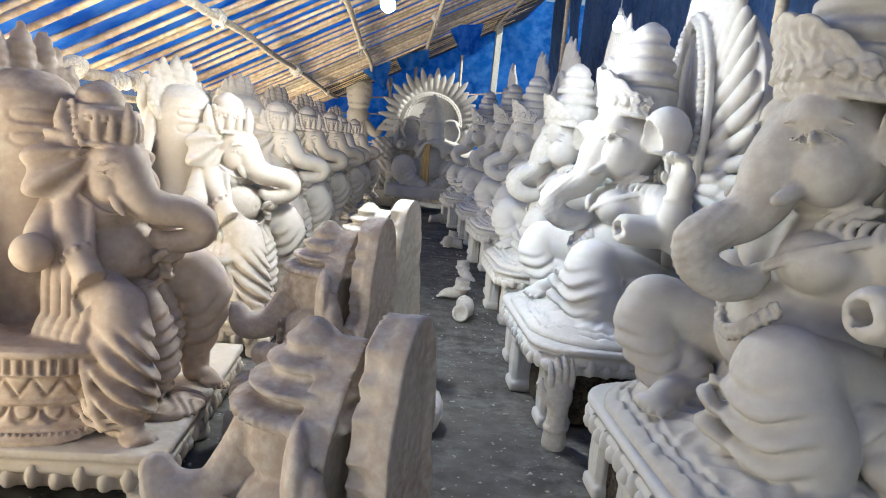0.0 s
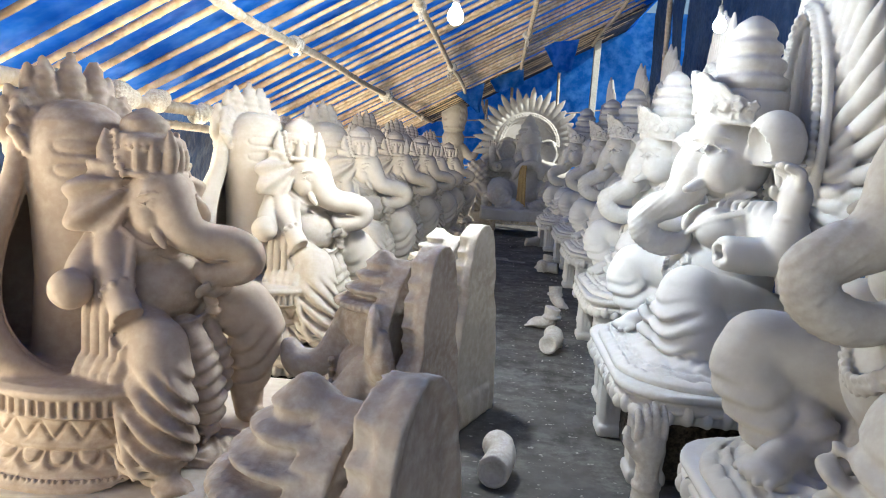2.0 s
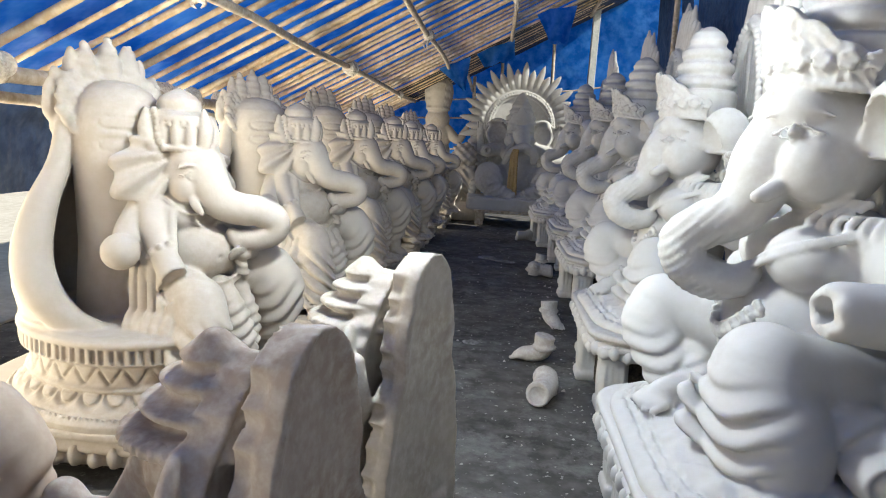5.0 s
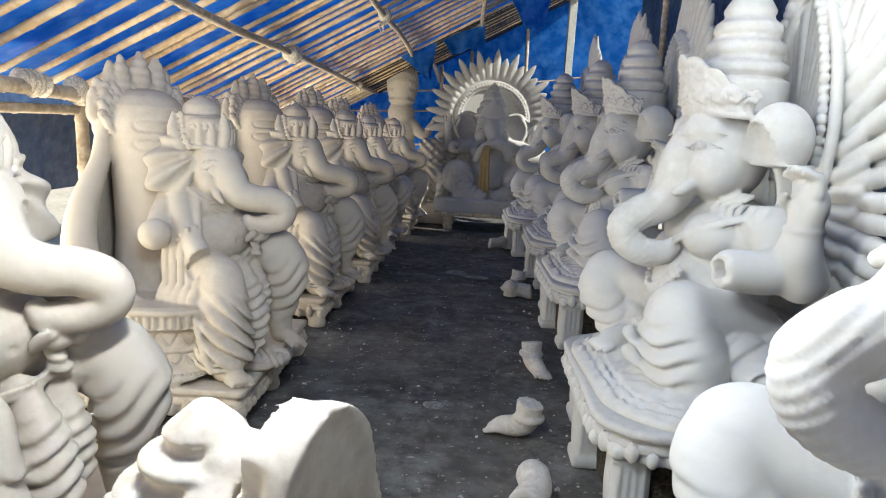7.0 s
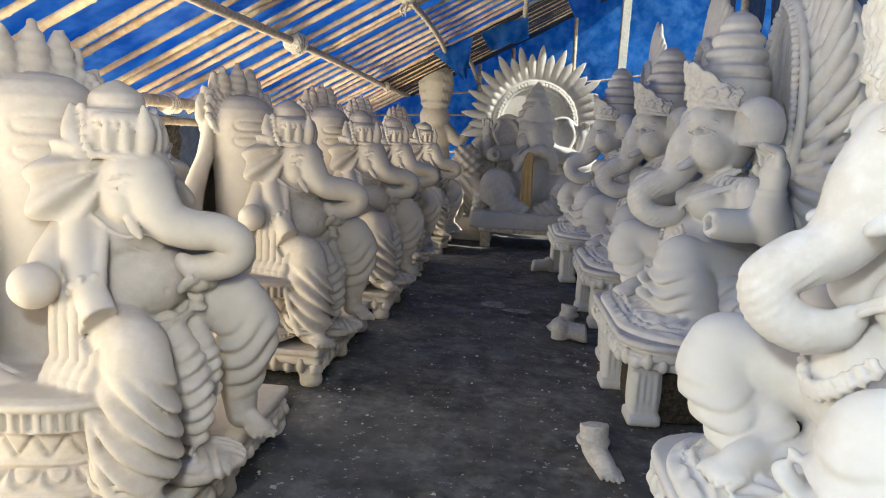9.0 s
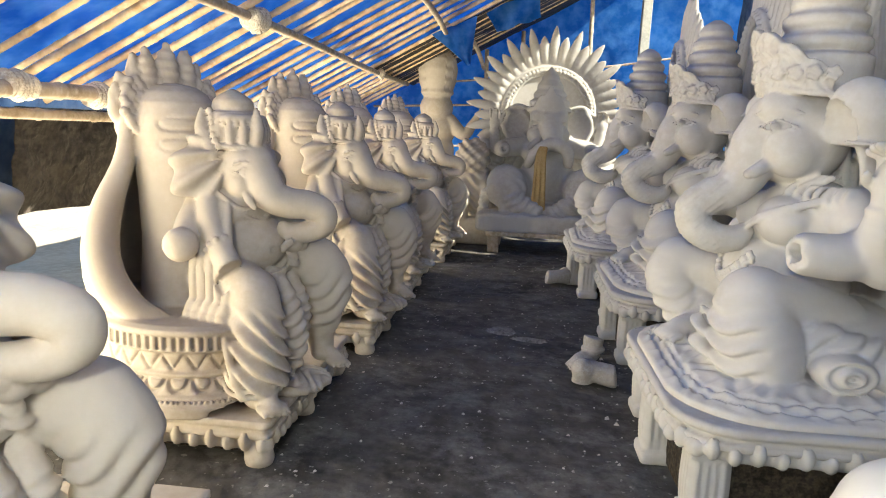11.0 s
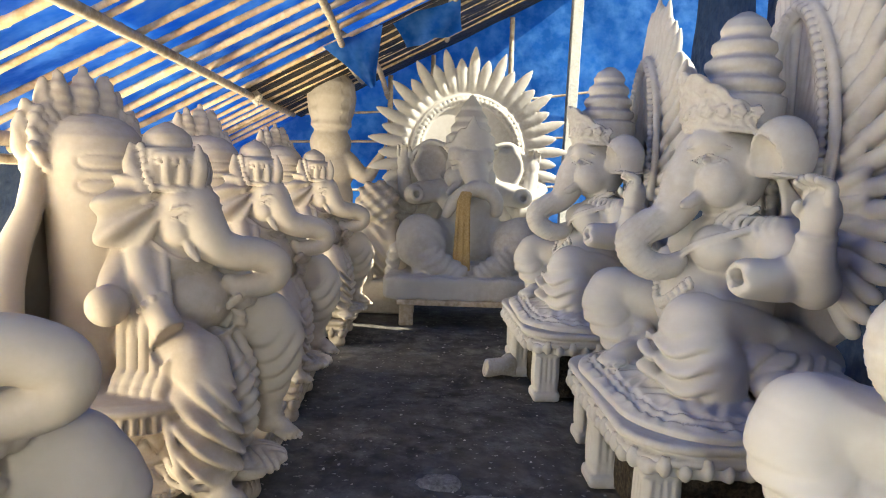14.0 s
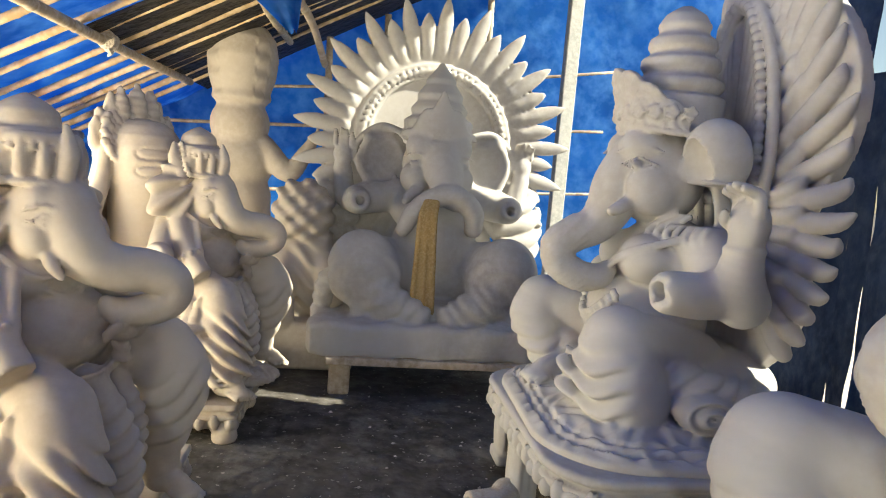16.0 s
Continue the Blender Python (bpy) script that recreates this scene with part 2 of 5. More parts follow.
    def turned(self, c, profile, k=0.02, wave=None, sx=1.0, sy=1.0):
        """A form turned on a lathe round a vertical axis: profile rows of radius, height; sx, sy make it oval."""
        r, zz = np.array(profile, float).T
        c0, big = self.p((c[0], c[1], 0)), r.max() * max(sx, sy)
        sl, x, y, z = self.cut_out((c0[0] - big, c0[1] - big, zz.min()), (c0[0] + big, c0[1] + big, zz.max()), k + 0.02)
        u, v = self.local(x, y)
        u, v = (u - c[0]) / sx, (v - c[1]) / sy
        rho, ang = np.hypot(u, v), np.arctan2(v, u)
        want = np.interp(z.ravel(), zz, r)[None, None, :]
        if wave:
            want = want + wave(ang, z)
        d = np.maximum((rho - want) * 0.85 * min(sx, sy), np.maximum(zz.min() - z, z - zz.max()))
        self.put(sl, d, k)

    def slab(self, c, size, turn=(0, 0, 0), soft=0.01, k=0.0, carve=False, wave=None):
        big = float(np.linalg.norm(size)) / 2
        c, turn = self.p(c), (turn[0], turn[1], turn[2] + self.yaw)
        sl, x, y, z = self.cut_out([v - big for v in c], [v + big for v in c], k + 0.02)
        rot = np.array(Euler([radians(a) for a in turn]).to_matrix())
        px, py, pz = x - c[0], y - c[1], z - c[2]
        u, v, w = (rot[0, i] * px + rot[1, i] * py + rot[2, i] * pz for i in range(3))
        q = [np.abs(a) - s / 2 + soft for a, s in zip((u, v, w), size)]
        d = np.sqrt(sum(np.maximum(a, 0) ** 2 for a in q)) + np.minimum(np.maximum(np.maximum(q[0], q[1]), q[2]), 0) - soft
        if wave:
            d = d + wave(u, v, w)
        self.put(sl, d, k, carve)

    def plate(self, lo, hi, func, k=0.02):
        """Any form given as a distance by func(x, y, z) inside a box."""
        sl, x, y, z = self.cut_out(lo, hi, 0.03)
        self.put(sl, func(x, y, z), k)

    def mesh(self, name, mat):
        f, h = self.f, self.h
        inside = f < 0
        n = np.array(f.shape) - 1
        count = np.zeros(n, np.float32)
        place = np.zeros((*n, 3), np.float32)
        for ax in range(3):
            a = [slice(None)] * 3
            b = [slice(None)] * 3
            a[ax], b[ax] = slice(None, -1), slice(1, None)
            fa, fb = f[tuple(a)], f[tuple(b)]
            cross = (fa < 0) != (fb < 0)
            t = np.where(cross, fa / np.where(cross, fa - fb, 1), 0)
            o1, o2 = [i for i in range(3) if i != ax]
            for d1 in (0, 1):
                for d2 in (0, 1):
                    s = [slice(None)] * 3
                    s[o1], s[o2] = slice(d1, n[o1] + d1), slice(d2, n[o2] + d2)
                    c, tt = cross[tuple(s)], t[tuple(s)]
                    count += c
                    place[..., ax] += np.where(c, tt, 0)
                    place[..., o1] += c * d1
                    place[..., o2] += c * d2
        cells = np.argwhere(count > 0)
        index = np.full(n, -1, np.int64)
        index[tuple(cells.T)] = np.arange(len(cells))
        verts = self.lo + h * (cells + place[tuple(cells.T)] / count[tuple(cells.T)][:, None])
        faces = []
        for ax in range(3):
            a = [slice(1, -1)] * 3
            b = [slice(1, -1)] * 3
            a[ax], b[ax] = slice(0, -1), slice(1, None)
            ia, ib = inside[tuple(a)], inside[tuple(b)]
            where = np.argwhere(ia != ib)
            if not len(where):
                continue
            flip = ia[tuple(where.T)]
            base = where + 1
            base[:, ax] -= 1
            o1, o2 = (ax + 1) % 3, (ax + 2) % 3
            quad = []
            for d1, d2 in ((1, 1), (0, 1), (0, 0), (1, 0)):
                q = base.copy()
                q[:, o1] -= d1
                q[:, o2] -= d2
                quad.append(index[tuple(q.T)])
            quad = np.stack(quad, 1)
            quad[~flip] = quad[~flip][:, ::-1]
            faces.append(quad)
        faces = np.vstack(faces)
        faces = faces[(faces >= 0).all(1)]
        me = bpy.data.meshes.new(name)
        me.vertices.add(len(verts))
        me.vertices.foreach_set("co", verts.astype(np.float32).ravel())
        me.loops.add(faces.size)
        me.loops.foreach_set("vertex_index", faces.astype(np.int32).ravel())
        me.polygons.add(len(faces))
        me.polygons.foreach_set("loop_start", np.arange(0, faces.size, 4, dtype=np.int32))
        me.polygons.foreach_set("loop_total", np.full(len(faces), 4, np.int32))
        me.materials.append(mat)
        me.update(calc_edges=True)
        me.validate()
        me.shade_smooth()
        return me


def folds(depth, step, centre, stretch=1.0, axis=1, power=0.7):
    """Draped cloth: curved ridges round a centre, given across (x or y) and up."""

    def wave(x, y, z):
        side = (x, y, 0.87 * x + 0.5 * y)[axis] if axis < 2 else 0.87 * x + 0.5 * y
        far = np.sqrt(((side - centre[0]) * stretch) ** 2 + (z - centre[1]) ** 2)
        s = far / step * 3.1416 + 0.5 * np.sin(far * 19)
        return depth * (1 - np.abs(np.sin(s))) ** 2.2 - depth * 0.15 * np.sin(s * 0.7 + 3 * side)

    return wave


def beads(clay, pts, r, n, k=0.004):
    row = spline(pts, 12)
    far = np.r_[0, np.cumsum(np.linalg.norm(np.diff(row, axis=0), axis=1))]
    for s in np.linspace(0, far[-1], n):
        clay.ball([np.interp(s, far, row[:, i]) for i in range(3)], r, k=k)


def fingers(clay, palm, way, side, length, r, n=4, curl=(0, 0, 0)):
    """A row of fingers from a palm."""
    palm, way, side, curl = (np.array(v, float) for v in (palm, way, side, curl))
    for i in range(n):
        a = palm + side * (i - (n - 1) / 2) * r * 1.95
        l = length * (1, 1.12, 1.05, 0.85)[i % 4]
        clay.tube([a, a + way * l * 0.55, a + way * l + curl * l], [r, r * 0.95, r * 0.75], k=0.006)


def toes(clay, ankle, toe, width, height=0.05):
    """A bare foot: instep and five toes."""
    a, b = np.array(ankle, float), np.array(toe, float)
    way = (b - a) / np.linalg.norm(b - a)
    side = np.cross(way, (0, 0, 1))
    clay.tube([a, a * 0.45 + b * 0.55 + (0, 0, 0.015), b - way * 0.03], [height * 1.2, height * 1.05, height * 0.7], k=0.03)
    clay.ball(b - way * 0.05, (width * 0.55, width * 0.55, height * 0.62), k=0.02)
    for i in range(5):
        c = b + side * (i - 2) * width * 0.24 - way * 0.012 * abs(i - 1)
        clay.tube([c - way * 0.03, c + way * 0.025 + (0, 0, -0.008)], [width * 0.13, width * 0.10], k=0.006, steps=2)


# ---- the shed ----
def sheet(name, corner, u, v, nu, nv, mat, amp=0.03, freq=1.3, seed=0, thick=0.006):
    """A slack sheet with wrinkles, spanned by u and v from a corner, with a thickness."""
    c, u, v = Vector(corner), Vector(u), Vector(v)
    n = u.cross(v).normalized()
    verts, faces = [], []
    for s in (0, 1):
        for j in range(nv + 1):
            for i in range(nu + 1):
                p = c + u * (i / nu) + v * (j / nv)
                w = noise.noise(p * freq + Vector((seed, 0, 0))) + 0.5 * noise.noise(p * freq * 2.7 + Vector((0, seed, 0)))
                verts.append(p + n * (amp * w + s * thick))
    m = (nu + 1) * (nv + 1)
    for j in range(nv):
        for i in range(nu):
            a = j * (nu + 1) + i
            faces += [(a, a + nu + 1, a + nu + 2, a + 1), (m + a, m + a + 1, m + a + nu + 2, m + a + nu + 1)]
    return mesh_of(name, verts, faces, mat)


def floor_mesh():
    """Trodden earth, uneven near the aisle and flat outside, in one sheet to the horizon."""
    xs = [-400, -60, -15, -6, -4] + [-3.5 + 0.14 * i for i in range(52)] + [4.2, 6, 15, 60, 400]
    ys = [-400, -60, -15, -6, -4] + [-3.0 + 0.14 * i for i in range(152)] + [19, 25, 60, 400]
    verts, faces = [], []
    for y in ys:
        for x in xs:
            near = 1 if -3.6 < x < 3.9 and -3.1 < y < 18.4 else 0
            p = Vector((x, y, 0))
            verts.append((x, y, near * (0.022 * noise.noise(p * 1.7) + 0.012 * noise.noise(p * 5.1)) - 0.004))
    w = len(xs)
    for j in range(len(ys) - 1):
        for i in range(w - 1):
            a = j * w + i
            faces.append((a, a + 1, a + w + 1, a + w))
    return mesh_of("ground", verts, faces, FLOOR)


tagged(new("ground", floor_mesh()), "trodden grey earth floor with plaster dust and chips", "floor", kind="structure")


# pale yard, largely unseen, added to throw sunlight up onto the rafters
for x0, wide in ((3.45, 14.0), (-17.4, 14.2)):
    tagged(new("bounce_yard", sheet("bounce_yard", (x0, -8.0, 0.004), (wide, 0, 0), (0, 34.0, 0), 20, 40, OUTSIDE, 0.0, 1, 1, 0.02)), "pale dusty yard beside the shed, added to bounce sunlight inside", "ground", kind="structure")


def roof_z(x):
    return 2.40 + 0.54 * (x + 1.5)


ROOF_L, ROOF_R, Y0, Y1 = -2.75, 3.3, -2.6, 17.9
# tarp above the rafters
tagged(new("ceiling", sheet("ceiling", (ROOF_L, Y0, roof_z(ROOF_L) + 0.10), (ROOF_R - ROOF_L, 0, 0.54 * (ROOF_R - ROOF_L)), (0, Y1 - Y0, 0), 50, 150, TARP, 0.035, 1.4, 3)),
       "blue plastic tarpaulin roof, sagging between bamboo rafters", "roof", kind="structure")
tagged(new("wall_back", sheet("wall_back", (-3.2, 17.75, 0), (9.6, 0, 0), (0, 0, 5.4), 50, 40, TARP, 0.06, 1.1, 8)),
       "blue plastic tarpaulin hung as the back wall", "wall", kind="structure")
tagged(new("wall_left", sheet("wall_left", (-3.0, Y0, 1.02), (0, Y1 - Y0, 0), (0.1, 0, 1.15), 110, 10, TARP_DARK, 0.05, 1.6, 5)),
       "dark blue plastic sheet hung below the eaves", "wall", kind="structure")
# heights and ends chosen to block sun; low strip added against a floor streak
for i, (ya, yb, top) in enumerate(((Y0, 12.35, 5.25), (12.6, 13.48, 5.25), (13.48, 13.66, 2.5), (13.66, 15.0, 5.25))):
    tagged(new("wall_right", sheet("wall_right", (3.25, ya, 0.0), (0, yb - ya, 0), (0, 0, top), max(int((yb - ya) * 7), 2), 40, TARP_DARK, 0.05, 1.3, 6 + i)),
           "dark plastic sheet hung along the side, with gaps, sized to block the sun", "wall", kind="structure")

rng = random.Random(5)
# rafters up the slope
y, n = -1.6, 0
while y < 16.9:
    n += 1
    r = rng.uniform(0.018, 0.030)
    far = rng.uniform(2.3, 3.2)
    sk, sk2 = rng.uniform(-0.1, 0.1), rng.uniform(-0.012, 0.012)
    pts = [(x, y + sk * (x + 2.6) / 5.5, roof_z(x) + 0.045 + sk2) for x in (-2.72 + rng.uniform(-0.1, 0.1), 0.2, far)]
    ob = new("bamboo_rafter", pole_mesh("bamboo_rafter", pts, [r, r * 0.9, r * 0.75], BAMBOO, 8, 0.32, n))
    tagged(ob, "split yellow bamboo rafter under the blue roof sheet", "bamboo pole", "roof rafters")
    y += rng.choice((0.16, 0.30, 0.34, 0.38, 0.42))


def purlin(x, y0, y1, r, sag, mat, seed, label):
    g = random.Random(seed)
    ys = np.linspace(y0, y1, 12)
    pts = [(x + g.uniform(-0.035, 0.035), yy, roof_z(x) - 0.02 + g.uniform(-0.02, 0.02) - sag) for yy in ys]
    ob = new("bamboo_purlin", pole_mesh("bamboo_purlin", spline(pts, 3), [r], mat, 10, 0.38, seed))
    return tagged(ob, label, "bamboo pole", "purlins")


purlin(-1.47, -1.5, 16.6, 0.034, 0.0, OLDWOOD, 1, "long grey bamboo purlin tied under the rafters")
purlin(-0.55, 3.0, 16.8, 0.032, 0.0, OLDWOOD, 2, "long grey bamboo purlin tied under the rafters")
purlin(0.55, 2.0, 16.8, 0.032, 0.0, OLDWOOD, 3, "long grey bamboo purlin tied under the rafters")
purlin(2.2, -1.0, 16.8, 0.035, 0.0, OLDWOOD, 4, "long grey bamboo purlin tied under the rafters")


def eave_pole(x, z, seed, r):
    g = random.Random(seed)
    pts = [(x + g.uniform(-0.03, 0.03), yy, z + g.uniform(-0.02, 0.02)) for yy in np.linspace(-2, 16.5, 14)]
    return tagged(new("eave_pole", pole_mesh("eave_pole", spline(pts, 3), [r], OLDWOOD, 10, 0.4, seed)), "thick crooked bamboo pole along the low eaves", "bamboo pole")


eave_pole(-2.36, 1.80, 11, 0.05)
eave_pole(-2.42, 1.66, 12, 0.035)


def knot(name, at, r, seed, tail=0.1):
    """A rag tied round a pole, with loose ends."""
    g = random.Random(seed)
    c = Clay((-0.16, -0.16, -0.26), (0.16, 0.16, 0.14), 0.008)
    for i in range(5):
        yy = (i - 2) * r * 0.55
        c.ball((g.uniform(-0.01, 0.01), yy, g.uniform(-0.01, 0.01)), (r * g.uniform(1.0, 1.3), r * 0.42, r * g.uniform(1.0, 1.3)), k=0.012)
    if tail:
        for i in range(2):
            dx, dy = g.uniform(-0.05, 0.05), g.uniform(-0.05, 0.05)
            c.tube([(0, 0, -r), (dx, dy, -r - tail * 0.5), (dx * 0.4, dy, -r - tail)], [0.02, 0.014, 0.006], k=0.01)
    ob = new(name, c.mesh(name, ROPE))
    ob.matrix_basis = pose(*at)
    return tagged(ob, "knotted pale rag tying bamboo poles together", "rag knot", "rag ties")


for i, (x, yy, s, tl) in enumerate(((-1.47, 10.2, 0.075, 0.02), (-1.47, 5.9, 0.05, 0.06), (-0.55, 10.55, 0.06, 0.13), (-0.55, 6.6, 0.05, 0.1), (0.55, 10.9, 0.06, 0.12), (-1.47, 14.6, 0.05, 0.05), (0.55, 14.8, 0.05, 0.1))):
    knot("rag_knot", (x, yy, roof_z(x) - 0.02), s, i, tl)
knot_eave = knot("rag_knot", (-2.36, 4.3, 1.8), 0.075, 40, 0.0)
for i in range(20):
    g = random.Random(100 + i)
    o = copy_thing(knot_eave, pose(-2.36 + g.uniform(-0.02, 0.02), 2.2 + 0.62 * i + g.uniform(-0.15, 0.15), 1.8 + g.uniform(-0.02, 0.03), g.uniform(-20, 20), g.uniform(-40, 40), g.uniform(-20, 20)))

# posts
for x, yy, top, r in ((-2.40, 1.0, 1.9, 0.045), (-2.42, 4.0, 1.9, 0.05), (-2.42, 7.9, 1.9, 0.05), (-2.42, 11.6, 1.9, 0.05), (-2.42, 15.2, 1.9, 0.05), (2.95, 0.6, 4.7, 0.05), (2.98, 5.2, 4.7, 0.05),
                      (2.9, 12.2, 4.7, 0.045), (0.42, 17.45, 3.4, 0.04), (-0.18, 17.2, 3.05, 0.04), (1.55, 17.5, 4.0, 0.04)):
    ob = new("bamboo_post", pole_mesh("bamboo_post", [(x, yy, -0.02), (x + 0.02, yy, top * 0.5), (x - 0.01, yy, top)], [r * 1.1, r, r * 0.9], OLDWOOD, 10, 0.4, int(yy * 10)))
    tagged(ob, "weathered bamboo post holding the roof", "post", "roof posts")
post = tagged(new("roof_post", bm_mesh("roof_post", box_bm((0.15, 0.10, 4.6), (0, 0, 2.28), 0.012), POSTGREY)), "pale grey squared post before the blue sheet", "post")
post.matrix_basis = pose(2.32, 16.9, 0, 0, 0.4, 5)
# sticks across the back sheet
for x0, x1, z0, z1 in ((-2.2, 3.0, 2.05, 2.35), (-2.0, 3.0, 1.35, 1.62), (0.9, 3.1, 2.75, 3.05), (-2.4, 0.3, 2.45, 2.62)):
    tagged(new("bamboo_stick", pole_mesh("bamboo_stick", [(x0, 17.55, z0), ((x0 + x1) / 2, 17.53, (z0 + z1) / 2 - 0.03), (x1, 17.55, z1)], [0.02, 0.018, 0.016], OLDWOOD, 8, 0.35, int(z0 * 9))),
           "thin bamboo stick across the back sheet", "bamboo pole", "back wall sticks")
# black sheeting under the roof at the far end
tagged(new("black_sheeting", sheet("black_sheeting", (-1.5, 14.3, roof_z(-1.5) + 0.035), (4.6, 0.3, 0.54 * 4.6), (0, 3.3, 0), 40, 24, BLACK, 0.012, 1.8, 9)), "black plastic sheeting above the rafters", "plastic sheet")
tagged(new("black_plastic", sheet("black_plastic", (-2.85, 9.4, 1.0), (0.1, 1.1, 0), (0.05, 0.1, 0.72), 14, 10, BLACK, 0.08, 3, 2)), "crumpled black plastic hanging at the side", "plastic sheet")


def tarp_scrap(at, shape, rz, ry=0):
    """A torn piece of tarpaulin hanging from a rafter."""
    verts, faces = [], []
    g = 8
    for s in (0, 1):
        for j in range(g + 1):
            for i in range(g + 1):
                u, v = i / g - 0.5, j / g
                w = shape[0] * (1 - v) + shape[1] * v
                verts.append((u * w, 0.03 * math.sin(9 * u + 5 * v) + 0.004 * s, -v * shape[2] - 0.03 * abs(math.sin(7 * u)) * v))
    m = (g + 1) ** 2
    for j in range(g):
        for i in range(g):
            a = j * (g + 1) + i
            faces += [(a, a + 1, a + g + 2, a + g + 1), (m + a, m + a + g + 1, m + a + g + 2, m + a + 1)]
    ob = new("tarp_scrap", mesh_of("tarp_scrap", verts, faces, TARP))
    ob.matrix_basis = pose(*at, 0, ry, rz)
    return tagged(ob, "torn blue tarpaulin scrap hanging from the rafters", "tarp scrap", "tarp scraps")


tarp_scrap((-0.45, 14.2, roof_z(-0.45) + 0.02), (0.62, 0.06, 0.5), 12, -24)
tarp_scrap((0.25, 14.6, roof_z(0.25) + 0.02), (0.75, 0.6, 0.3), 6, -20)
tarp_scrap((1.25, 13.6, roof_z(1.25) + 0.0), (0.7, 0.3, 0.55), 4, -10)
# curved tie pole by the great statue
tagged(new("tie_pole", pole_mesh("tie_pole", spline([(-0.75, 13.4, 3.0), (-0.5, 14.6, 3.02), (-0.3, 15.8, 2.95), (-0.2, 16.8, 2.7)], 5), [0.035], OLDWOOD, 10, 0.3, 3)), "crooked bamboo tie pole under the roof", "bamboo pole")


def hanging_lamp(at, drop, watts):
    base = tagged(new("hanging_lamp"), "bare white bulb hanging on a wire", "lamp", "lamps")
    base.matrix_basis = pose(*at)
    part("wire", pole_mesh("wire", [(0, 0, 0.1), (0.01, 0, drop)], [0.004], METAL, 6), base)
    part("socket", pole_mesh("socket", [(0, 0, 0.05), (0, 0, 0.12)], [0.022, 0.016], METAL, 10), base)
    c = Clay((-0.06, -0.06, -0.09), (0.06, 0.06, 0.08), 0.008)
    c.ball((0, 0, -0.02), 0.045)
    c.tube([(0, 0, -0.01), (0, 0, 0.05)], [0.03, 0.02])
    part("bulb", c.mesh("bulb", GLOW), base, "glowing white bulb")
    lamp = new("bulb_light", bpy.data.lights.new("bulb_light", "POINT"))
    lamp.data.energy, lamp.data.shadow_soft_size, lamp.data.color = watts, 0.07, (0.92, 0.97, 1)
    lamp.matrix_basis = pose(at[0], at[1], at[2] - 0.13)


hanging_lamp((-0.02, 4.24, 2.35), 0.86, BULB)
hanging_lamp((1.78, 5.37, 2.60), 1.55, BULB * 0.15)


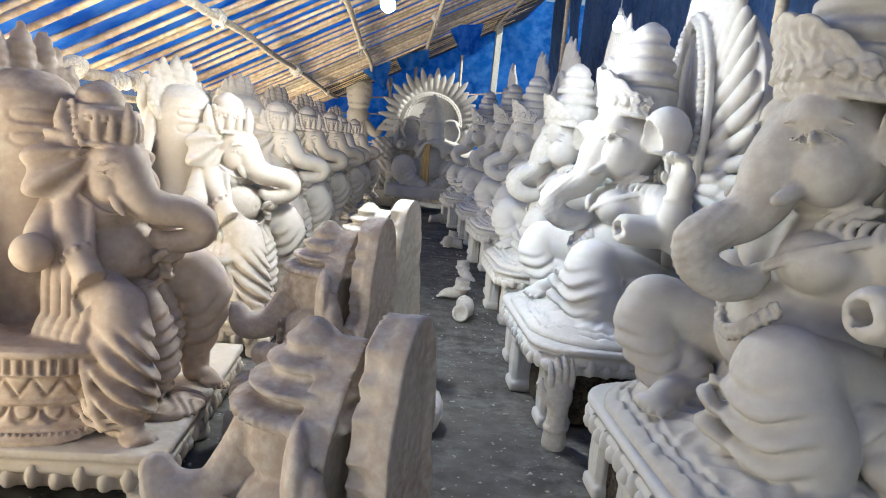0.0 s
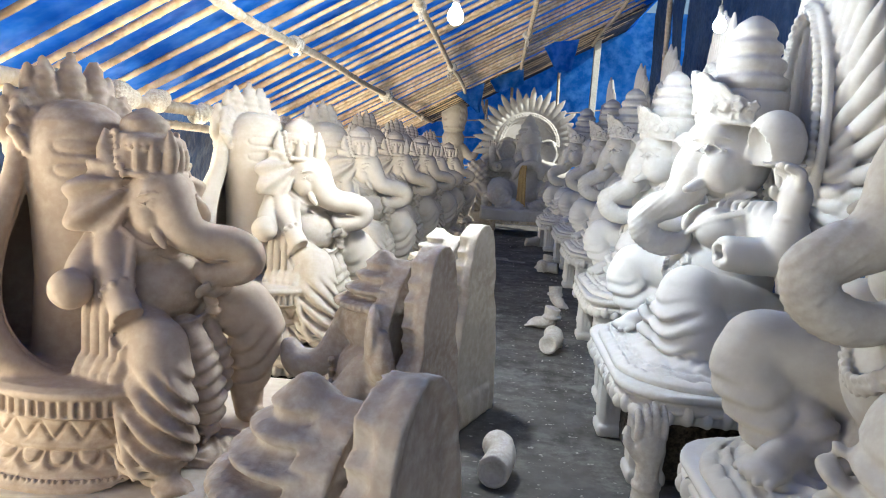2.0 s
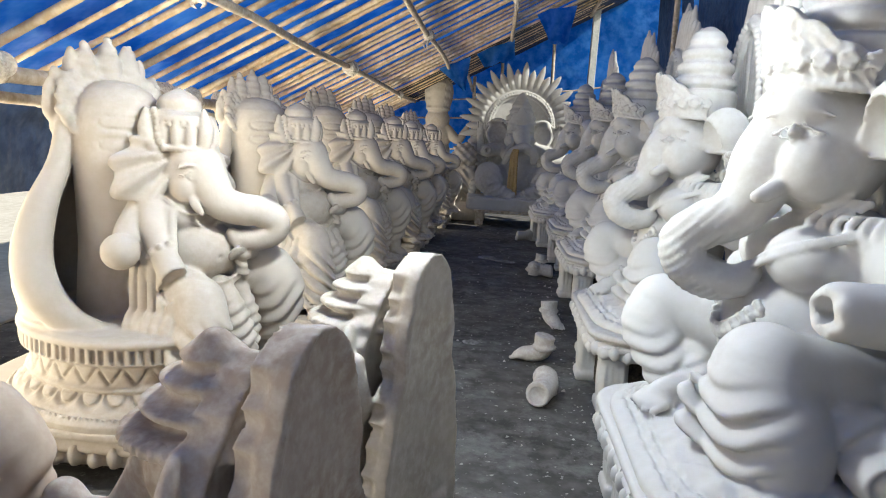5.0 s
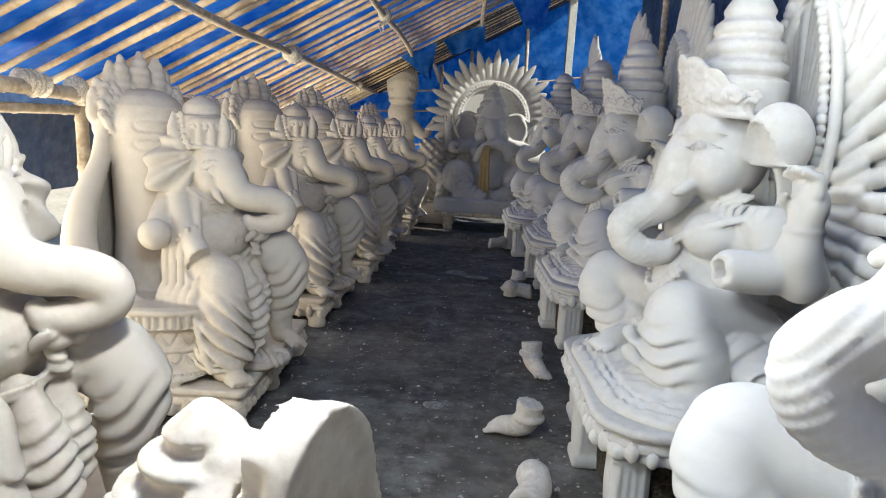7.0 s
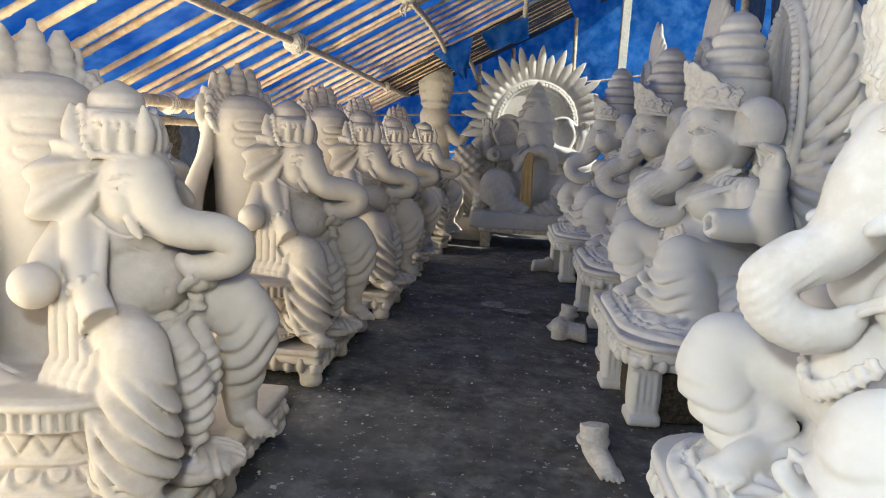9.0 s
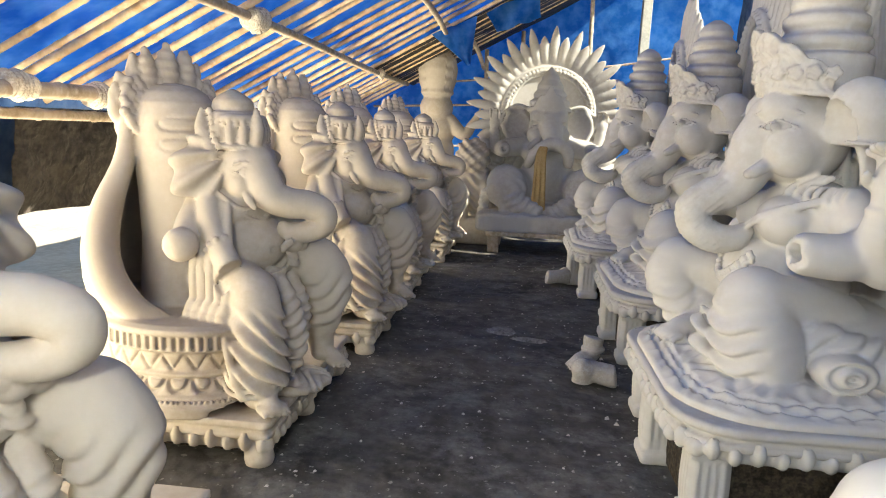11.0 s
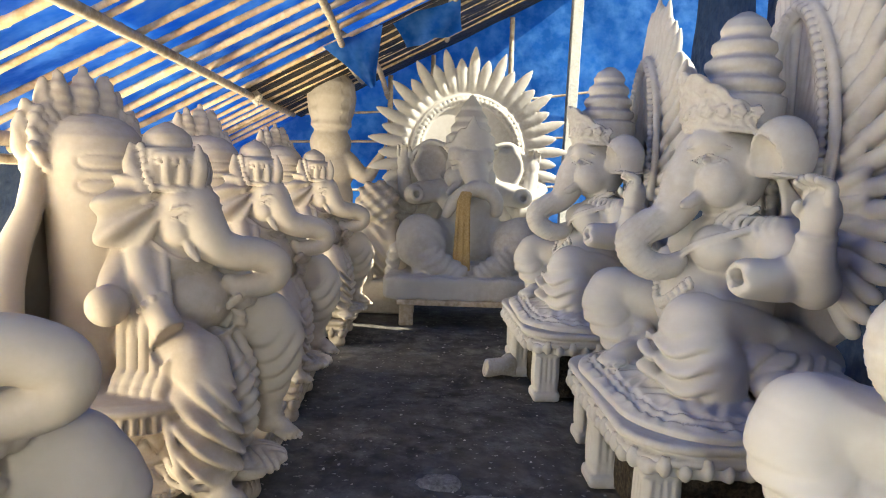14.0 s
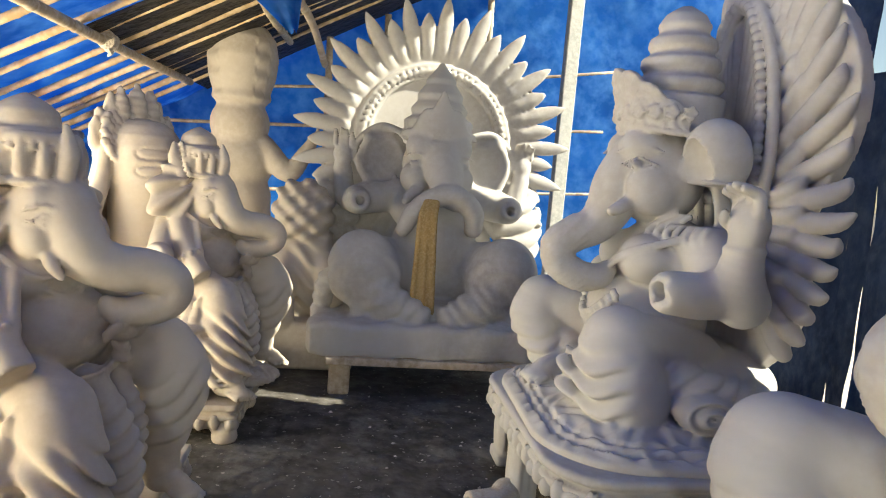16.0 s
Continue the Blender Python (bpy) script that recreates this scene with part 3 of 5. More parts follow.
# ---- carved plinths ----
def plinth(name, x0, x1, y0, y1, z0, z1, seed, mat, label, bend=0.03, drop=0.16, reeded=False):
    """A low seat-like plinth: slab with moulded edge, carved frieze and stout curled legs."""
    g = random.Random(seed)
    base = tagged(new(name), label, "plinth", "plinths")
    cx, cy, sx, sy = (x0 + x1) / 2, (y0 + y1) / 2, x1 - x0, y1 - y0
    c = Clay((x0 - 0.05, y0 - 0.05, z0), (x1 + 0.05, y1 + 0.05, z1 + 0.05), 0.014)
    def tray(inset, za, zb):
        def func(x, y, z):
            q1, q2 = np.abs(x - cx) - sx / 2 + bend + inset, np.abs(y - cy) - sy / 2 + bend + inset
            flat = np.hypot(np.maximum(q1, 0), np.maximum(q2, 0)) + np.minimum(np.maximum(q1, q2), 0) - bend
            return np.maximum(flat, np.abs(z - (za + zb) / 2) - (zb - za) / 2)
        return func
    for inset, za, zb in ((0.0, z1 - 0.04, z1), (0.03, z1 - 0.07, z1 - 0.03), (0.008, z1 - 0.10, z1 - 0.065)):
        c.plate((x0 - 0.04, y0 - 0.04, za - 0.02), (x1 + 0.04, y1 + 0.04, zb + 0.02), tray(inset, za, zb), 0.008)
    part("slab", c.mesh("slab", mat), base)
    c = Clay((x0 - 0.06, y0 - 0.06, -0.01), (x1 + 0.06, y1 + 0.06, z1 - 0.06), 0.014)
    low = z1 - drop
    c.plate((x0 - 0.05, y0 - 0.05, low - 0.02), (x1 + 0.05, y1 + 0.05, z1 - 0.06), tray(0.03, low, z1 - 0.09), 0.01)
    for side in range(4):
        length = sx if side % 2 else sy
        for i in range(int(length / 0.085)):
            s = (i + 0.5) / int(length / 0.085) - 0.5
            p = [(x1 - 0.02, cy + s * sy), (cx + s * sx, y0 + 0.02), (x0 + 0.02, cy + s * sy), (cx + s * sx, y1 - 0.02)][side]
            ax, ay = abs(p[0] - cx) - sx / 2 + bend, abs(p[1] - cy) - sy / 2 + bend
            if ax > 0 and ay > 0:
                pull = (bend - 0.02) / math.hypot(ax, ay)
                p = (cx + math.copysign(sx / 2 - bend + ax * pull, p[0] - cx), cy + math.copysign(sy / 2 - bend + ay * pull, p[1] - cy))
            c.ball((p[0], p[1], low + 0.035 + 0.015 * (i % 2)), (0.03, 0.03, 0.04 + 0.012 * (i % 2)), k=0.012)
            if drop > 0.2:
                c.ball((p[0], p[1], low + 0.13), (0.035, 0.035, 0.05 + 0.01 * (i % 3)), k=0.012, wave=lambda u, v, w: 0.006 * np.sin(w * 120 + 20 * u))
                c.ball((p[0], p[1], low + 0.21), 0.022, k=0.008)
    part("frieze", c.mesh("frieze", mat), base, "carved scroll frieze")
    # the gloom between the legs is put in as a solid near-black box
    part("core", bm_mesh("core", box_bm((sx - 0.26, sy - 0.26, low - 0.01), (cx, cy, low / 2 + 0.01), 0.01), PLINTH_SHADE), base, "solid near-black box standing in for the shade under the plinth")
    c = Clay((-0.12, -0.12, -0.01), (0.12, 0.12, low + 0.05), 0.012)
    h = low + 0.03
    if reeded:
        c.slab((0, 0, h / 2), (0.13, 0.13, h), soft=0.02)
        for i in range(4):
            for q in ((-0.066, -0.05 + 0.033 * i), (-0.05 + 0.033 * i, -0.066), (0.066, -0.05 + 0.033 * i)):
                c.tube([(q[0], q[1], h - 0.03), (q[0] * 1.05, q[1], h * 0.5), (q[0], q[1], 0.07)], [0.018, 0.020, 0.016], k=0.004, steps=2)
        c.slab((0, 0, 0.035), (0.19, 0.19, 0.07), soft=0.02, k=0.01)
        c.slab((0, 0, h - 0.03), (0.18, 0.18, 0.05), soft=0.012, k=0.01)
    else:
        c.tube([(0, 0, h), (0.015, -0.015, h * 0.6), (0, 0, h * 0.25), (0.02, -0.02, 0.02)], [0.085, 0.07, 0.055, 0.075], k=0.02)
        c.ball((0.05, -0.05, h * 0.75), (0.05, 0.05, 0.04), k=0.02)
        c.ball((0.045, -0.045, 0.035), (0.06, 0.06, 0.04), k=0.02)
    leg = c.mesh("leg", mat)
    for k, (x, yy) in enumerate(((x1 - 0.1 - bend * 0.25, y0 + 0.1 + bend * 0.25), (x1 - 0.1 - bend * 0.25, y1 - 0.1 - bend * 0.25), (x0 + 0.1 + bend * 0.25, y0 + 0.1 + bend * 0.25), (x0 + 0.1 + bend * 0.25, y1 - 0.1 - bend * 0.25), (x1 - 0.1, (y0 + y1) / 2), (x0 + 0.1, (y0 + y1) / 2))):
        part("leg", leg, base, at=pose(x, yy, 0, 0, 0, 90 if k % 2 and not reeded else 0))
    return base


LEFT_PLINTH = plinth("carved_plinth", -0.5, 1.0, -0.66, 0.80, 0.0, 0.24, 1, PLASTER, "low carved plaster plinth with a scroll frieze and curled legs")
RIGHT_PLINTH = plinth("carved_plinth", -0.81, 0.62, -0.82, 0.64, 0.0, 0.49, 2, PLASTER_W, "tall carved plaster plinth with a moulded slab and reeded legs", 0.26, 0.15, True)


# ---- idols of the left row ----
def rosette(c, at, r, turn=(0, 0, 0), n=6):
    """A small modelled flower: a boss with petals round it, facing its own x axis."""
    m = Euler([radians(v) for v in turn]).to_matrix()
    for i in range(n):
        a = 6.2832 * i / n
        q = m @ Vector((0.1 * r, r * 0.62 * math.cos(a), r * 0.62 * math.sin(a)))
        c.ball([at[j] + q[j] for j in range(3)], r * 0.40, k=0.003)
    c.ball(at, (r * 0.4, r * 0.4, r * 0.4), k=0.003)


def drape(depth, step, centre, dirs, top, lean=0.0):
    """Heavy cloth: sharp hanging folds, nested arcs round a centre given along dirs and up, fading out above top."""

    def wave(x, y, z):
        side = dirs[0] * x + dirs[1] * y
        far = np.hypot(side - centre[0] - lean * (z - centre[1]), z - centre[1]) + 0.012 * np.sin(side * 23 + z * 9)
        s = (far / step) % 1.0
        ridge = np.where(s < 0.68, np.sin(s / 0.68 * 1.5708) ** 1.5, np.cos((s - 0.68) / 0.32 * 1.5708))
        return depth * (0.75 - ridge) * np.clip((top - z) * 7, 0, 1)

    return wave


def left_idol():
    c = Clay((-0.66, -0.86, 0.20), (1.24, 0.80, 2.06), CELL)

    # oval pedestal with bands of flutes, zigzags and petals
    def bands(a, z):
        flute = -0.020 * (np.sin(a * 76) > 0.1) * ((z > 0.538) & (z < 0.602))
        saw = np.abs(((a * 13 / 3.1416) % 1) - 0.5) * 2
        zig = -0.016 * np.clip(1.6 - np.abs(saw * 0.085 - (z - 0.423)) / 0.011, 0, 1) * ((z > 0.42) & (z < 0.51))
        arch = np.hypot((((a * 14 / 3.1416) % 1) - 0.5) * 0.12, z - 0.385)
        petal = (0.016 - 0.026 * np.clip(1.5 - np.abs(arch - 0.048) / 0.009, 0, 1)) * ((z > 0.315) & (z < 0.385))
        return flute + zig + petal
    c.frame_at(0.31, -0.10, -30)
    c.turned((0.0, 0.0), [(0.68, 0.22), (0.68, 0.28), (0.65, 0.29), (0.63, 0.30), (0.63, 0.315), (0.60, 0.32), (0.59, 0.34), (0.55, 0.385), (0.55, 0.395), (0.565, 0.40), (0.565, 0.415), (0.545, 0.42), (0.535, 0.51), (0.56, 0.52), (0.59, 0.53), (0.59, 0.61), (0.60, 0.615), (0.60, 0.635), (0.55, 0.65)], k=0.0, wave=bands, sx=0.98, sy=0.80)
    beads(c, [(0.65 * 0.98 * math.cos(a), 0.65 * 0.80 * math.sin(a), 0.30) for a in np.linspace(-2.6, 1.0, 14)], 0.010, 80)
    # smooth domed pillar behind, with two incised marks
    c.frame_at(0.22, -0.03, -30)
    c.turned((0, 0), [(0.21, 0.6), (0.19, 1.0), (0.20, 1.25), (0.218, 1.45), (0.224, 1.56), (0.218, 1.64), (0.198, 1.71), (0.155, 1.765), (0.10, 1.80), (0.01, 1.815)], k=0.03)
    for zz in (1.50, 1.605):
        loop = [(4, 0.026), (-25, 0.030), (-47, 0.027), (-55, 0.0), (-47, -0.027), (-25, -0.030), (4, -0.026)]
        loop = [(0.223 * math.cos(radians(a)), 0.223 * math.sin(radians(a)), zz + dz) for a, dz in loop]
        c.tube(loop, [0.011] * len(loop), carve=True, steps=6)
    # shell wrapped round the back: wide at its foot, closing towards the dome, with a thick rolled rim
    ts = (0, 0.06, 0.18, 0.32, 0.5, 0.7, 0.88, 1.0)
    wide = (0.40, 0.43, 0.46, 0.45, 0.39, 0.29, 0.25, 0.23)
    opening = (2.35, 2.05, 1.78, 1.62, 1.52, 1.45, 1.38, 1.30)

    def shell(x, y, z):
        u, v = c.local(x, y)
        rho, ang = np.hypot(u, v), np.arctan2(v, -u)
        t = np.clip((z - 0.60) / 1.13, 0, 1)
        d = np.abs(rho - np.interp(t.ravel(), ts, wide).reshape(t.shape)) - 0.024
        return np.maximum(np.maximum(d, (np.abs(ang) - np.interp(t.ravel(), ts, opening).reshape(t.shape)) * 0.4), np.maximum(0.6 - z, z - 1.73))
    c.plate((-0.64, -0.70, 0.56), (0.72, 0.72, 1.77), shell, 0.07)
    for s in (-1, 1):
        edge = [(-w * math.cos(a), s * w * math.sin(a), 0.625 + 1.10 * t) for t, w, a in zip(ts, wide, opening)]
        c.tube(edge, [0.045, 0.066, 0.086, 0.086, 0.070, 0.048, 0.034, 0.028], k=0.012)
        inner = [(p[0] * 0.80 - 0.02, p[1] * 0.78, p[2] + 0.012) for p in edge]
        c.tube(inner, [0.016] * len(inner), k=0.006)
        beads(c, [(p[0] * 0.86, p[1] * 0.86, p[2] + 0.01) for p in edge], 0.013, 64)
    # flowers and flame tips in an arch behind the dome
    for i in range(13):
        a = radians(-28 + 236 * i / 12)
        v, z = 0.235 * math.cos(a), 1.68 + 0.185 * math.sin(a)
        rosette(c, (-0.03 - 0.05 * math.sin(a), v, z), 0.058 + 0.008 * (i % 2), (0, -20, 0))
        v, z = 0.285 * math.cos(a), 1.69 + 0.235 * math.sin(a)
        c.tube([(-0.10, v * 0.75, z - 0.06), (-0.10, v * 0.96, z - 0.01), (-0.09, v * (1.0 + 0.06 * (i % 2)), z + 0.03 + 0.02 * (i % 3))], [0.045, 0.040, 0.018], k=0.006)
    for v, z, r in ((0.0, 1.93, 0.07), (-0.11, 1.90, 0.06), (0.11, 1.90, 0.06)):
        c.tube([(-0.09, v, z - 0.10), (-0.08, v * 1.05, z - 0.01), (-0.08, v * 1.1, z + 0.09)], [r, r * 0.8, 0.012], k=0.006, wave=lambda x, y, z: 0.004 * np.sin(z * 130 + 9 * y))
    # sash: hanging tubes of cloth with a pointed, flared hem, and a long end over the pedestal
    c.frame_at(0.53, -0.02, -30)
    for i in range(5):
        u, v = 0.10 + 0.052 * i, -0.315 + 0.012 * i
        c.tube([(u * 0.55 - 0.01, v + 0.12, 1.20), (u - 0.01, v + 0.015, 0.96), (u, v, 0.72)], [0.020, 0.025, 0.024], k=0.008)
        c.tube([(u, v, 0.735), (u + 0.004, v - 0.012, 0.70), (u + 0.012, v - 0.04, 0.645)], [0.020, 0.036, 0.034], k=0.006)
        c.tube([(u + 0.012, v - 0.045, 0.665), (u + 0.014, v - 0.062, 0.615)], [0.028, 0.008], k=0.004, steps=2)
    for i in range(3):
        c.tube([(0.30 + 0.02 * i, -0.30, 0.70 - 0.02 * i), (0.38 + 0.012 * i, -0.335, 0.58 - 0.018 * i), (0.46 + 0.01 * i, -0.35, 0.44 - 0.02 * i), (0.52, -0.33, 0.30)], [0.014, 0.018, 0.018, 0.016], k=0.008)
    # body
    c.ball((0.0, 0.02, 0.80), (0.24, 0.27, 0.15), k=0.02)
    c.ball((0.10, 0.03, 0.99), (0.195, 0.215, 0.165), k=0.02)
    c.ball((0.05, 0.0, 1.17), (0.155, 0.205, 0.15), k=0.02)
    for s in (-1, 1):
        c.ball((0.125, s * 0.085 + 0.01, 1.165), (0.078, 0.09, 0.068), k=0.010)
    c.ball((0.30, 0.03, 0.97), (0.018, 0.02, 0.02), carve=True)
    beads(c, [(0.11, -0.16, 1.26), (0.18, -0.10, 1.17), (0.215, 0.0, 1.12), (0.20, 0.10, 1.15)], 0.010, 24)
    c.tube([(0.10, -0.17, 1.27), (0.20, -0.10, 1.19), (0.225, 0.02, 1.205)], [0.010] * 3, k=0.004)
    c.tube([(0.10, -0.22, 0.90), (0.24, -0.14, 0.845), (0.30, 0.03, 0.83), (0.24, 0.22, 0.88)], [0.020] * 4, k=0.006)
    beads(c, [(0.11, -0.235, 0.92), (0.255, -0.15, 0.865), (0.315, 0.03, 0.852), (0.25, 0.23, 0.90)], 0.010, 34)
    # near forearm, bracelet and flat broken end; the rear arm ends in a round stump
    c.tube([(0.03, -0.17, 1.24), (0.12, -0.225, 1.12), (0.22, -0.245, 1.02), (0.31, -0.25, 0.92)], [0.070, 0.066, 0.060, 0.064], k=0.010)
    for i in range(9):
        a = 6.2832 * i / 9
        c.ball((0.215 + 0.05 * math.cos(a), -0.245 + 0.064 * math.sin(a), 1.02 + 0.045 * math.cos(a)), 0.016, k=0.004)
    c.slab((0.345, -0.25, 0.885), (0.24, 0.26, 0.09), (0, -45, 0), carve=True)
    c.tube([(-0.02, -0.19, 1.20), (0.03, -0.29, 1.10), (0.07, -0.33, 1.05)], [0.072, 0.070, 0.066], k=0.012)
    c.ball((0.105, -0.385, 1.02), 0.086, k=0.004)
    c.tube([(0.02, -0.24, 1.17), (0.06, -0.31, 1.12), (0.03, -0.36, 1.03)], [0.024, 0.030, 0.022], k=0.008)
    for i in range(3):
        c.tube([(0.01, -0.22 - 0.02 * i, 1.20), (0.01 - 0.02 * i, -0.31, 1.10), (0.0 - 0.012 * i, -0.33, 0.98)], [0.015] * 3, k=0.006)
    # hanging leg under heavy cloth
    fold = drape(0.046, 0.080, (0.50, 0.96), (0.58, 0.82), 0.74, -0.35)
    c.tube([(0.03, -0.10, 0.80), (0.19, -0.13, 0.815), (0.33, -0.14, 0.785)], [0.125, 0.125, 0.122], k=0.016)
    c.tube([(0.35, -0.14, 0.775), (0.40, -0.16, 0.66), (0.45, -0.19, 0.52), (0.48, -0.21, 0.38)], [0.124, 0.134, 0.146, 0.148], k=0.012, wave=fold)
    c.slab((0.47, -0.20, 0.24), (0.5, 0.5, 0.13), (8, -16, 0), carve=True)
    beads(c, [(0.33, -0.31, 0.40), (0.44, -0.355, 0.335), (0.565, -0.30, 0.325), (0.60, -0.17, 0.345)], 0.013, 30)
    beads(c, [(0.335, -0.31, 0.43), (0.45, -0.355, 0.365), (0.575, -0.30, 0.355), (0.605, -0.17, 0.375)], 0.009, 40)
    c.ball((0.50, -0.22, 0.29), (0.09, 0.08, 0.06), k=0.01)
    toes(c, (0.50, -0.23, 0.30), (0.665, -0.245, 0.262), 0.13, 0.044)
    # far leg: knee out, shin folded down
    swag = drape(0.020, 0.085, (0.12, 1.16), (0.58, 0.82), 0.86)
    c.tube([(0.03, 0.14, 0.82), (0.16, 0.27, 0.87), (0.25, 0.36, 0.87)], [0.125, 0.135, 0.125], k=0.016, wave=lambda x, y, z: 0.5 * swag(x, y, z))
    c.tube([(0.27, 0.37, 0.865), (0.30, 0.41, 0.76), (0.28, 0.42, 0.62), (0.24, 0.42, 0.47)], [0.135, 0.145, 0.125, 0.09], k=0.012, wave=swag)
    toes(c, (0.25, 0.43, 0.31), (0.40, 0.44, 0.262), 0.115, 0.042)
    c.tube([(0.23, 0.42, 0.48), (0.24, 0.43, 0.32)], [0.09, 0.07], k=0.012, steps=2)
    # cloth hanging between the legs, spread on the plinth
    c.tube([(0.26, 0.06, 0.82), (0.33, 0.08, 0.66), (0.37, 0.09, 0.50), (0.39, 0.08, 0.38)], [0.055, 0.085, 0.090, 0.06], k=0.010, wave=drape(0.022, 0.060, (0.20, 1.05), (0.58, 0.82), 0.80))
    c.tube([(0.24, 0.18, 0.80), (0.29, 0.20, 0.64), (0.30, 0.22, 0.50)], [0.05, 0.07, 0.05], k=0.010, wave=drape(0.018, 0.055, (0.20, 1.05), (0.58, 0.82), 0.80))
    beads(c, [(0.30, 0.14, 0.46), (0.40, 0.10, 0.36), (0.45, 0.02, 0.33)], 0.012, 16)
    c.ball((0.40, 0.08, 0.27), (0.20, 0.20, 0.045), k=0.012, wave=lambda u, v, w: 0.008 * np.sin(u * 70 + 8 * np.sin(v * 20)))
    # far arm with a sweet in the palm
    c.tube([(0.04, 0.19, 1.20), (0.18, 0.30, 1.06), (0.29, 0.22, 0.99)], [0.07, 0.06, 0.045], k=0.012)
    c.ball((0.31, 0.155, 0.985), (0.045, 0.055, 0.038), k=0.01)
    rosette(c, (0.325, 0.12, 1.02), 0.036, (0, -50, 0), 5)
    fingers(c, (0.32, 0.11, 0.985), (0.35, -0.6, 0.05), (0.5, 0.3, 0.5), 0.06, 0.014, 4, (0, 0.1, 0.4))
    c.tube([(0.29, 0.15, 0.96), (0.30, 0.16, 0.90), (0.28, 0.20, 0.86)], [0.025, 0.03, 0.02], k=0.008, wave=lambda x, y, z: 0.006 * np.sin(z * 120 + x * 60))
    # head, brow, cheeks, eyes, fan ears
    c.ball((0.09, 0.015, 1.375), (0.158, 0.160, 0.160), k=0.02)
    for s in (-1, 1):
        c.ball((0.155, s * 0.060 + 0.01, 1.435), (0.075, 0.075, 0.07), k=0.02)
        c.ball((0.155, s * 0.085 + 0.01, 1.315), (0.075, 0.065, 0.075), k=0.015)
        c.ball((0.215, s * 0.098 + 0.01, 1.378), (0.014, 0.024, 0.012), (0, 0, s * 34), k=0.003)
        for dz in (0.018, -0.014):
            c.tube([(0.240, s * 0.062 + 0.01, 1.374), (0.222, s * 0.105 + 0.01, 1.376 + dz), (0.185, s * 0.138 + 0.01, 1.376)], [0.005] * 3, k=0.003)
        c.tube([(0.25, s * 0.05 + 0.01, 1.405), (0.225, s * 0.105 + 0.01, 1.425), (0.175, s * 0.145 + 0.01, 1.408)], [0.006] * 3, k=0.006)

        def fan(u, v, w, s=s):
            return 0.020 * np.sin(np.arctan2(w - 0.16, s * v + 0.13) * 14) * np.clip(np.hypot(w - 0.16, s * v + 0.13) * 7, 0, 1) + 0.0 * u
        c.ball((0.02, s * 0.215, 1.385), (0.050, 0.135, 0.175), (s * 24, -12, s * 30), k=0.006, wave=fan)
    c.tube([(0.17, 0.01, 1.41), (0.225, 0.02, 1.32), (0.265, 0.05, 1.25), (0.315, 0.12, 1.215), (0.37, 0.20, 1.205), (0.415, 0.265, 1.165), (0.41, 0.27, 1.10), (0.36, 0.21, 1.06), (0.305, 0.13, 1.06), (0.29, 0.10, 1.09)],
           [0.11, 0.098, 0.088, 0.082, 0.078, 0.074, 0.068, 0.060, 0.048, 0.03], k=0.010)
    c.tube([(0.19, -0.065, 1.29), (0.235, -0.075, 1.235), (0.265, -0.06, 1.195)], [0.024, 0.022, 0.014], k=0.005)
    # crown: ornate drum leaning back, dome cap above, side scrolls
    c.turned((0.055, 0.0), [(0.140, 1.485), (0.150, 1.495), (0.150, 1.512), (0.134, 1.518), (0.136, 1.535), (0.137, 1.54), (0.140, 1.625), (0.147, 1.635), (0.140, 1.655), (0.128, 1.665)], k=0.004,
             wave=lambda a, z: 0.009 * np.sin(a * 13) * ((z > 1.545) & (z < 1.62)))
    c.turned((0.02, -0.01), [(0.135, 1.655), (0.13, 1.672), (0.10, 1.685), (0.108, 1.70), (0.10, 1.735), (0.07, 1.762), (0.035, 1.782), (0.008, 1.795)], k=0.004)
    beads(c, [(0.055 + 0.152 * math.cos(a), 0.152 * math.sin(a), 1.50) for a in np.linspace(-2.2, 2.2, 9)], 0.011, 40)
    for i in range(9):
        a = -1.9 + i * 0.475
        c.tube([(0.055 + 0.137 * math.cos(a), 0.137 * math.sin(a), 1.535), (0.055 + 0.143 * math.cos(a), 0.143 * math.sin(a), 1.585), (0.055 + 0.140 * math.cos(a), 0.140 * math.sin(a), 1.64)], [0.024, 0.020, 0.007], k=0.008, steps=3)
        c.ball((0.055 + 0.140 * math.cos(a + 0.24), 0.140 * math.sin(a + 0.24), 1.615), 0.015, k=0.003)
    c.tube([(0.20, 0.0, 1.53), (0.215, 0.0, 1.60), (0.20, 0.0, 1.69)], [0.034, 0.034, 0.012], k=0.005)
    for s in (-1, 1):
        for i in range(7):
            c.ball((0.06 - 0.012 * i, s * (0.165 + 0.012 * math.sin(i * 0.9)), 1.46 + 0.034 * i), 0.030 - 0.0015 * i, k=0.004)
            c.ball((0.10 - 0.014 * i, s * (0.155 + 0.010 * math.sin(i * 0.9)), 1.50 + 0.03 * i), 0.018, k=0.004)
        c.tube([(0.04, s * 0.16, 1.50), (0.0, s * 0.185, 1.58), (-0.02, s * 0.17, 1.68)], [0.035, 0.035, 0.014], k=0.006)
    return c.mesh("left_idol", PLASTER)


